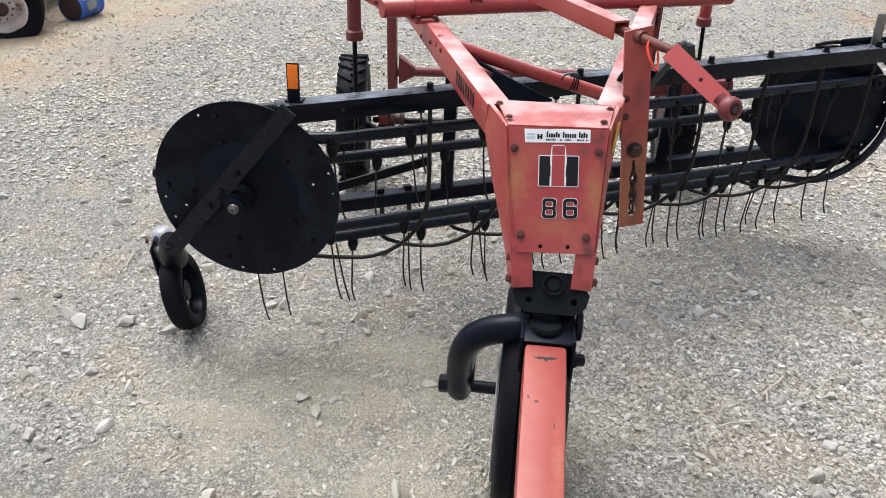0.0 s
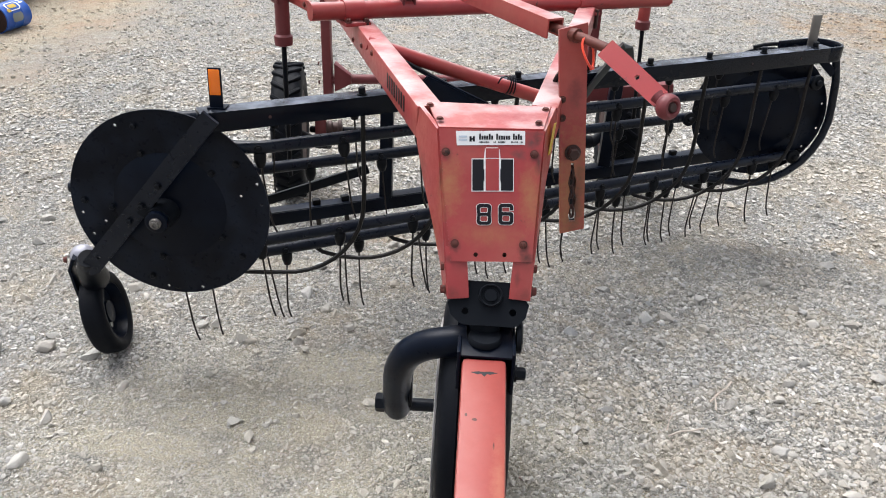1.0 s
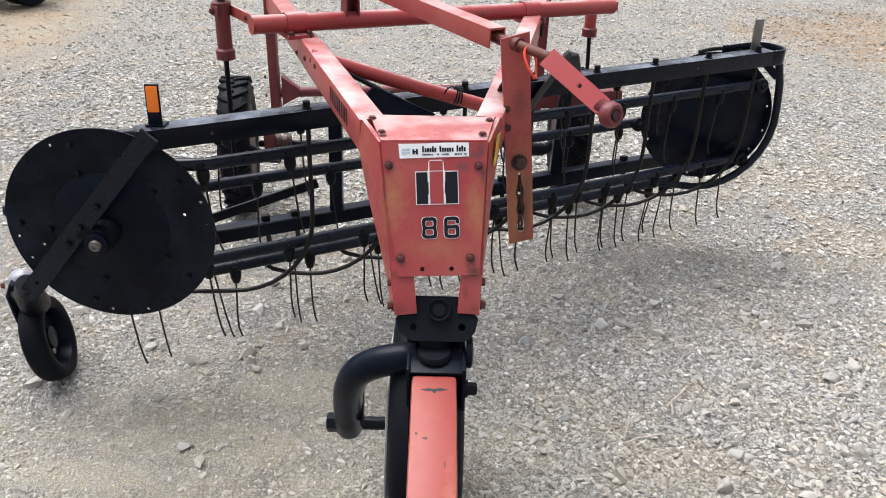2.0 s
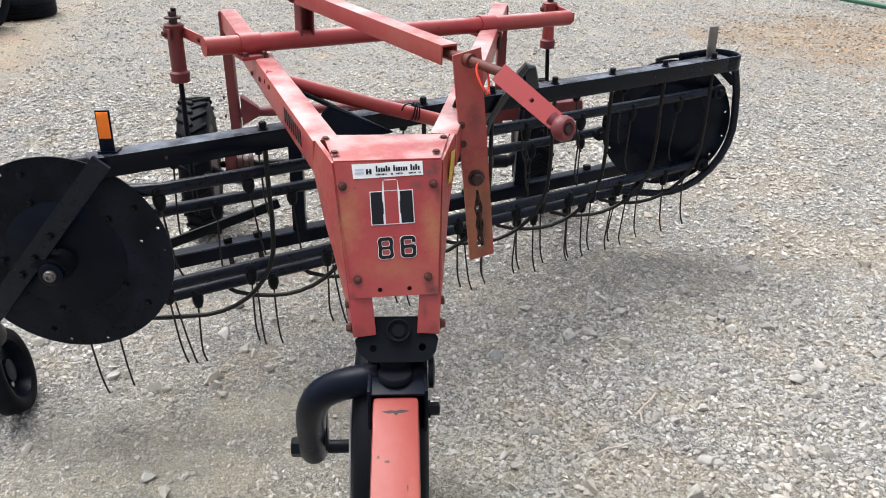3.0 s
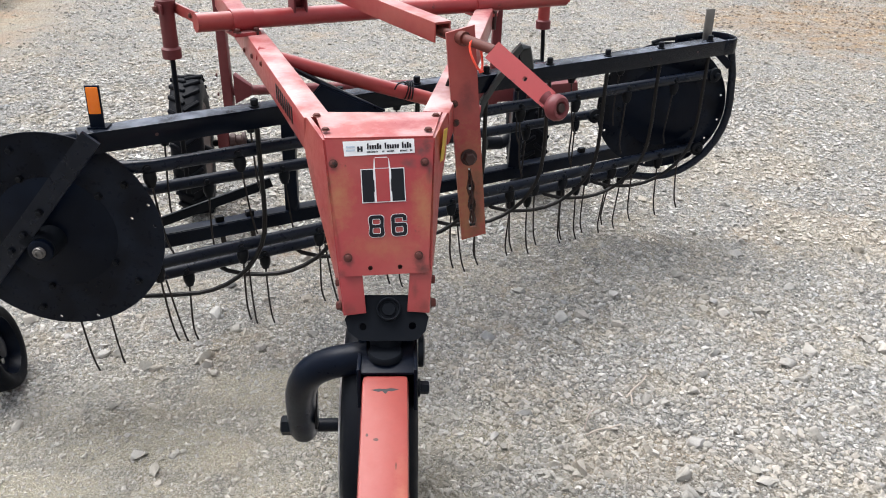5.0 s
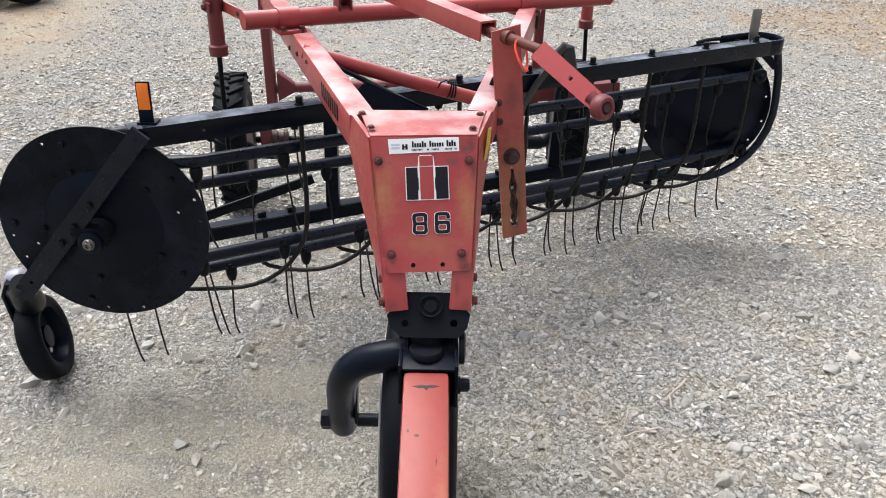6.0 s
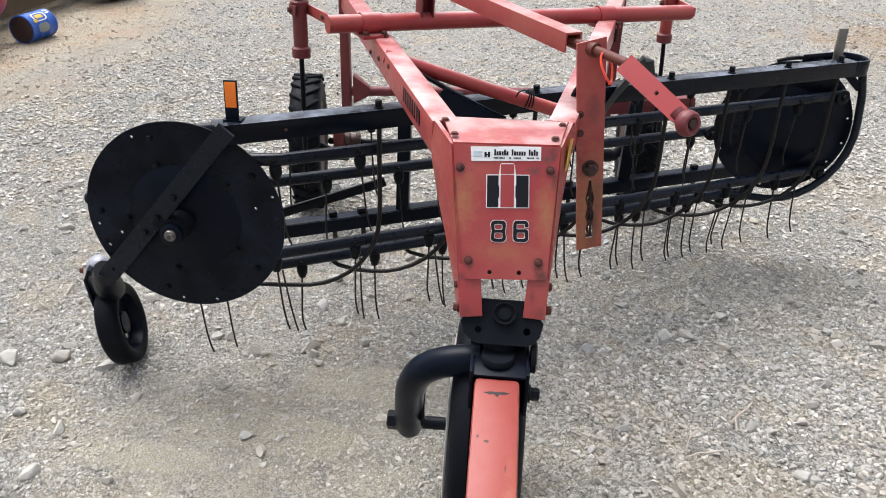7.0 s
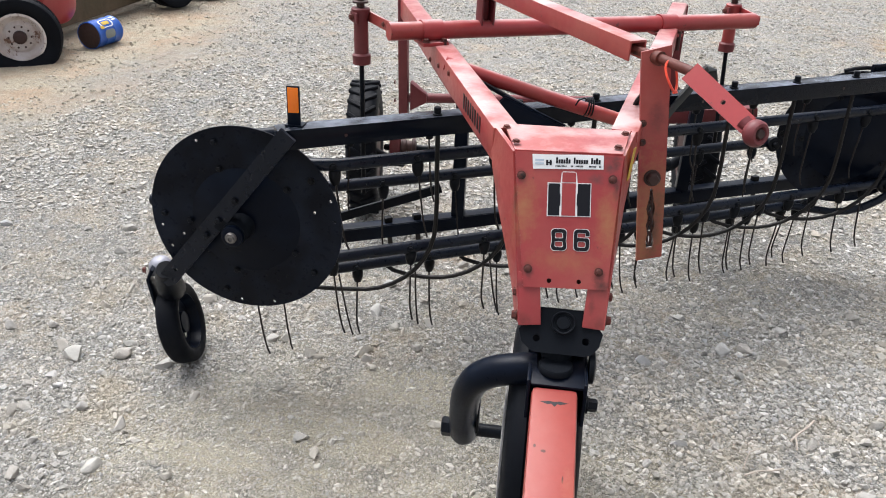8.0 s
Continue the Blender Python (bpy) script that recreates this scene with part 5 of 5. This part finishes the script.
for p in ((4.98, 11.02), (6.62, 7.5)):
    bm = bmesh.new()
    tube(bm, [(p[0] - 0.05, p[1], 0.05), (p[0] + 0.95, p[1] + 0.48, 0.05)], 0.030, 12)
    part("stile", bm, GREEN, gate)


# ---- loose straw, stones and gravel ----
def stem(x0, y0, x1, y1, r, bow):
    bm = bmesh.new()
    a, b = Vector((x0, y0, 0.022)), Vector((x1, y1, 0.020))
    s = Vector((-(b - a).y, (b - a).x, 0))
    tube(bm, [a, a.lerp(b, 0.35) + s * bow + Vector((0, 0, 0.008)), a.lerp(b, 0.7) + s * bow * 0.6 + Vector((0, 0, 0.012)), b], r, 6)
    tagged(new("straw_stem", mesh_of("straw_stem", bm, STRAW)), "dry pale straw stem lying on gravel", "straw", "straw on the gravel")


for q in ((0.862, 3.000, 0.765, 2.885, 0.0032, 0.05), (0.79, 2.92, 0.775, 2.845, 0.0028, -0.06), (0.715, 2.752, 0.60, 2.708, 0.003, 0.06), (0.66, 2.83, 0.60, 2.735, 0.002, -0.1)):
    stem(*q)


def stone_shapes(n, subdivisions, seed):
    r = random.Random(seed)
    out = []
    for _ in range(n):
        bm = bmesh.new()
        bmesh.ops.create_icosphere(bm, subdivisions=subdivisions, radius=1.0)
        o = Vector((r.uniform(0, 50), r.uniform(0, 50), r.uniform(0, 50)))
        sx, sy, sz = r.uniform(0.85, 1.35), r.uniform(0.65, 1.05), r.uniform(0.55, 0.85)
        cuts = [(Vector((r.gauss(0, 1), r.gauss(0, 1), r.gauss(0, 0.8))).normalized(), r.uniform(0.40, 0.72)) for _ in range(11)]
        for v in bm.verts:
            p = v.co * (1 + 0.28 * noise.noise(v.co * 1.1 + o))
            for nn, d in cuts:
                e = p.dot(nn) - d
                if e > 0:
                    p = p - nn * e * 0.97
            v.co = Vector((p.x * sx, p.y * sy, p.z * sz))
        bm.verts.index_update()
        out.append((np.array([v.co for v in bm.verts]), np.array([[v.index for v in f.verts] for f in bm.faces]), bm))
    return out


def scatter(name, shapes, places, label, mat):
    """One mesh of many stones: places hold x, y, size, turn, tilt and sink."""
    co, fa, base = [], [], 0
    for k, (x, y, s, turn, tilt, sink) in enumerate(places):
        v, f, _ = shapes[k % len(shapes)]
        c, sn, ct, st = math.cos(turn), math.sin(turn), math.cos(tilt), math.sin(tilt)
        rot = np.array(((c, -sn * ct, sn * st), (sn, c * ct, -c * st), (0, st, ct)))
        co.append((v * s) @ rot.T + np.array((x, y, lie(x, y) + s * sink)))
        fa.append(f + base)
        base += len(v)
    co, fa = np.concatenate(co), np.concatenate(fa)
    me = bpy.data.meshes.new(name)
    me.vertices.add(len(co))
    me.vertices.foreach_set("co", co.astype(np.float32).ravel())
    me.loops.add(fa.size)
    me.loops.foreach_set("vertex_index", fa.astype(np.int32).ravel())
    me.polygons.add(len(fa))
    me.polygons.foreach_set("loop_start", np.arange(0, fa.size, 3, dtype=np.int32))
    me.polygons.foreach_set("loop_total", np.full(len(fa), 3, dtype=np.int32))
    me.materials.append(mat)
    me.update(calc_edges=True)
    me.polygons.foreach_set("use_smooth", [False] * len(fa))
    return tagged(new(name, me), label, "gravel", kind="stuff")


gr = random.Random(11)


def strewn(n, x0, x1, y0, y1, s0, s1, power=2.0, patchy=0.5, packed=0.0):
    out = []
    while len(out) < n:
        x, y = gr.uniform(x0, x1), gr.uniform(y0, y1)
        if y > y1 - 0.9 * gr.random() ** 1.5 or (y0 > 4 and y < y0 + 0.9 * gr.random() ** 1.5):
            continue
        if abs(x) > 0.95 + 0.56 * y - 0.55 * gr.random() ** 2:
            continue
        if ((x + 5.0) / 2.0) ** 2 + ((y - 7.0) / 4.6) ** 2 < 1.0 and gr.random() < 0.80:
            continue
        if ((x - 5.0) / 2.2) ** 2 + ((y - 8.2) / 1.7) ** 2 < 0.8 and gr.random() < 0.2:
            continue
        if noise.noise((x * 0.8, y * 0.8, 7)) * 0.5 + 0.5 < gr.random() * patchy:
            continue
        if gr.random() < packed * min(1, max(0, 1.15 - math.hypot((x + 0.5) / 0.75, (y - 2.72) / 0.42)) * 2.5):
            continue
        out.append((x, y, s0 + (s1 - s0) * gr.random() ** power, gr.uniform(0, 6.3), gr.gauss(0, 0.3), gr.uniform(-0.30, 0.22)))
    return out


def chip_shapes(n, seed):
    """Crushed chips: flat lopsided blocks of twelve triangles."""
    r = random.Random(seed)
    quads = ((0, 1, 3, 2), (4, 6, 7, 5), (0, 4, 5, 1), (2, 3, 7, 6), (0, 2, 6, 4), (1, 5, 7, 3))
    tris = np.array([t for q in quads for t in ((q[0], q[2], q[1]), (q[0], q[3], q[2]))])
    out = []
    for _ in range(n):
        size = (r.uniform(0.85, 1.25), r.uniform(0.65, 1.0), r.uniform(0.65, 0.95))
        pts = [[size[a] * (1 if (c >> a) & 1 else -1) * r.uniform(0.35, 1.05) for a in range(3)] for c in range(8)]
        out.append((np.array(pts), tris, None))
    return out


FINE = stone_shapes(30, 1, 3)
FLAKE = chip_shapes(40, 3)
COARSE = stone_shapes(12, 2, 5)
scatter("gravel_grit", FINE, strewn(40000, -3, 3, 2.2, 4.4, 0.0028, 0.0070, 2.0, 0.3) + strewn(16000, -1.9, 0.3, 2.3, 3.5, 0.0030, 0.0085, 1.8, 0.6), "fine grey gravel grit", GRAVEL)
scatter("gravel_chips", FINE, strewn(36000, -3.2, 3.4, 2.2, 4.9, 0.0050, 0.017, 2.7, 0.6, 0.35) + strewn(12000, 0.1, 2.9, 2.2, 4.0, 0.006, 0.018, 2.2, 0.5), "small grey and brown gravel chips", GRAVEL)
scatter("gravel_mid", FLAKE, strewn(42000, -3.8, 4.0, 4.0, 7.0, 0.005, 0.015, 2.2, 0.8), "grey gravel round the hay rake", GRAVEL)
scatter("gravel_far", FLAKE, strewn(38000, -6, 7, 5.8, 12.5, 0.006, 0.016, 2.2, 0.6), "grey gravel across the yard", GRAVEL)
scatter("gravel_lumps", COARSE, strewn(3000, -3.4, 3.6, 1.6, 6.5, 0.011, 0.024, 2.2, 1.3, 0.6) + strewn(700, 0.2, 2.6, 1.7, 3.8, 0.012, 0.024, 1.8, 0.6), "angular grey and brownish gravel lumps", LUMP)

LOOSE = [mesh_of("stone", s[2], STONE) for s in stone_shapes(10, 3, 9)]
KNOWN = [(1.171, 3.695, 0.034), (-0.449, 3.19, 0.026), (-0.618, 3.10, 0.028), (-1.28, 2.93, 0.036), (-1.60, 2.91, 0.042), (0.93, 2.68, 0.030), (1.06, 3.02, 0.032), (1.20, 2.72, 0.028),
         (1.75, 3.24, 0.032), (1.28, 3.42, 0.03), (1.24, 3.52, 0.026), (0.85, 2.55, 0.032), (1.62, 3.62, 0.03), (1.5, 3.9, 0.034)]
places = [(x, y, s) for x, y, s in KNOWN] + [(q[0], q[1], q[2]) for q in strewn(240, -2.6, 2.8, 1.7, 5.0, 0.020, 0.036, 2.0, 0.9)]
for k, (x, y, s) in enumerate(places):
    me = LOOSE[k % len(LOOSE)]
    piece("stone", me, pose(x, y, lie(x, y) + s * 0.2, gr.gauss(0, 10), gr.gauss(0, 10), gr.uniform(0, 360)) @ Matrix.Diagonal((s, s, s, 1)), ground)
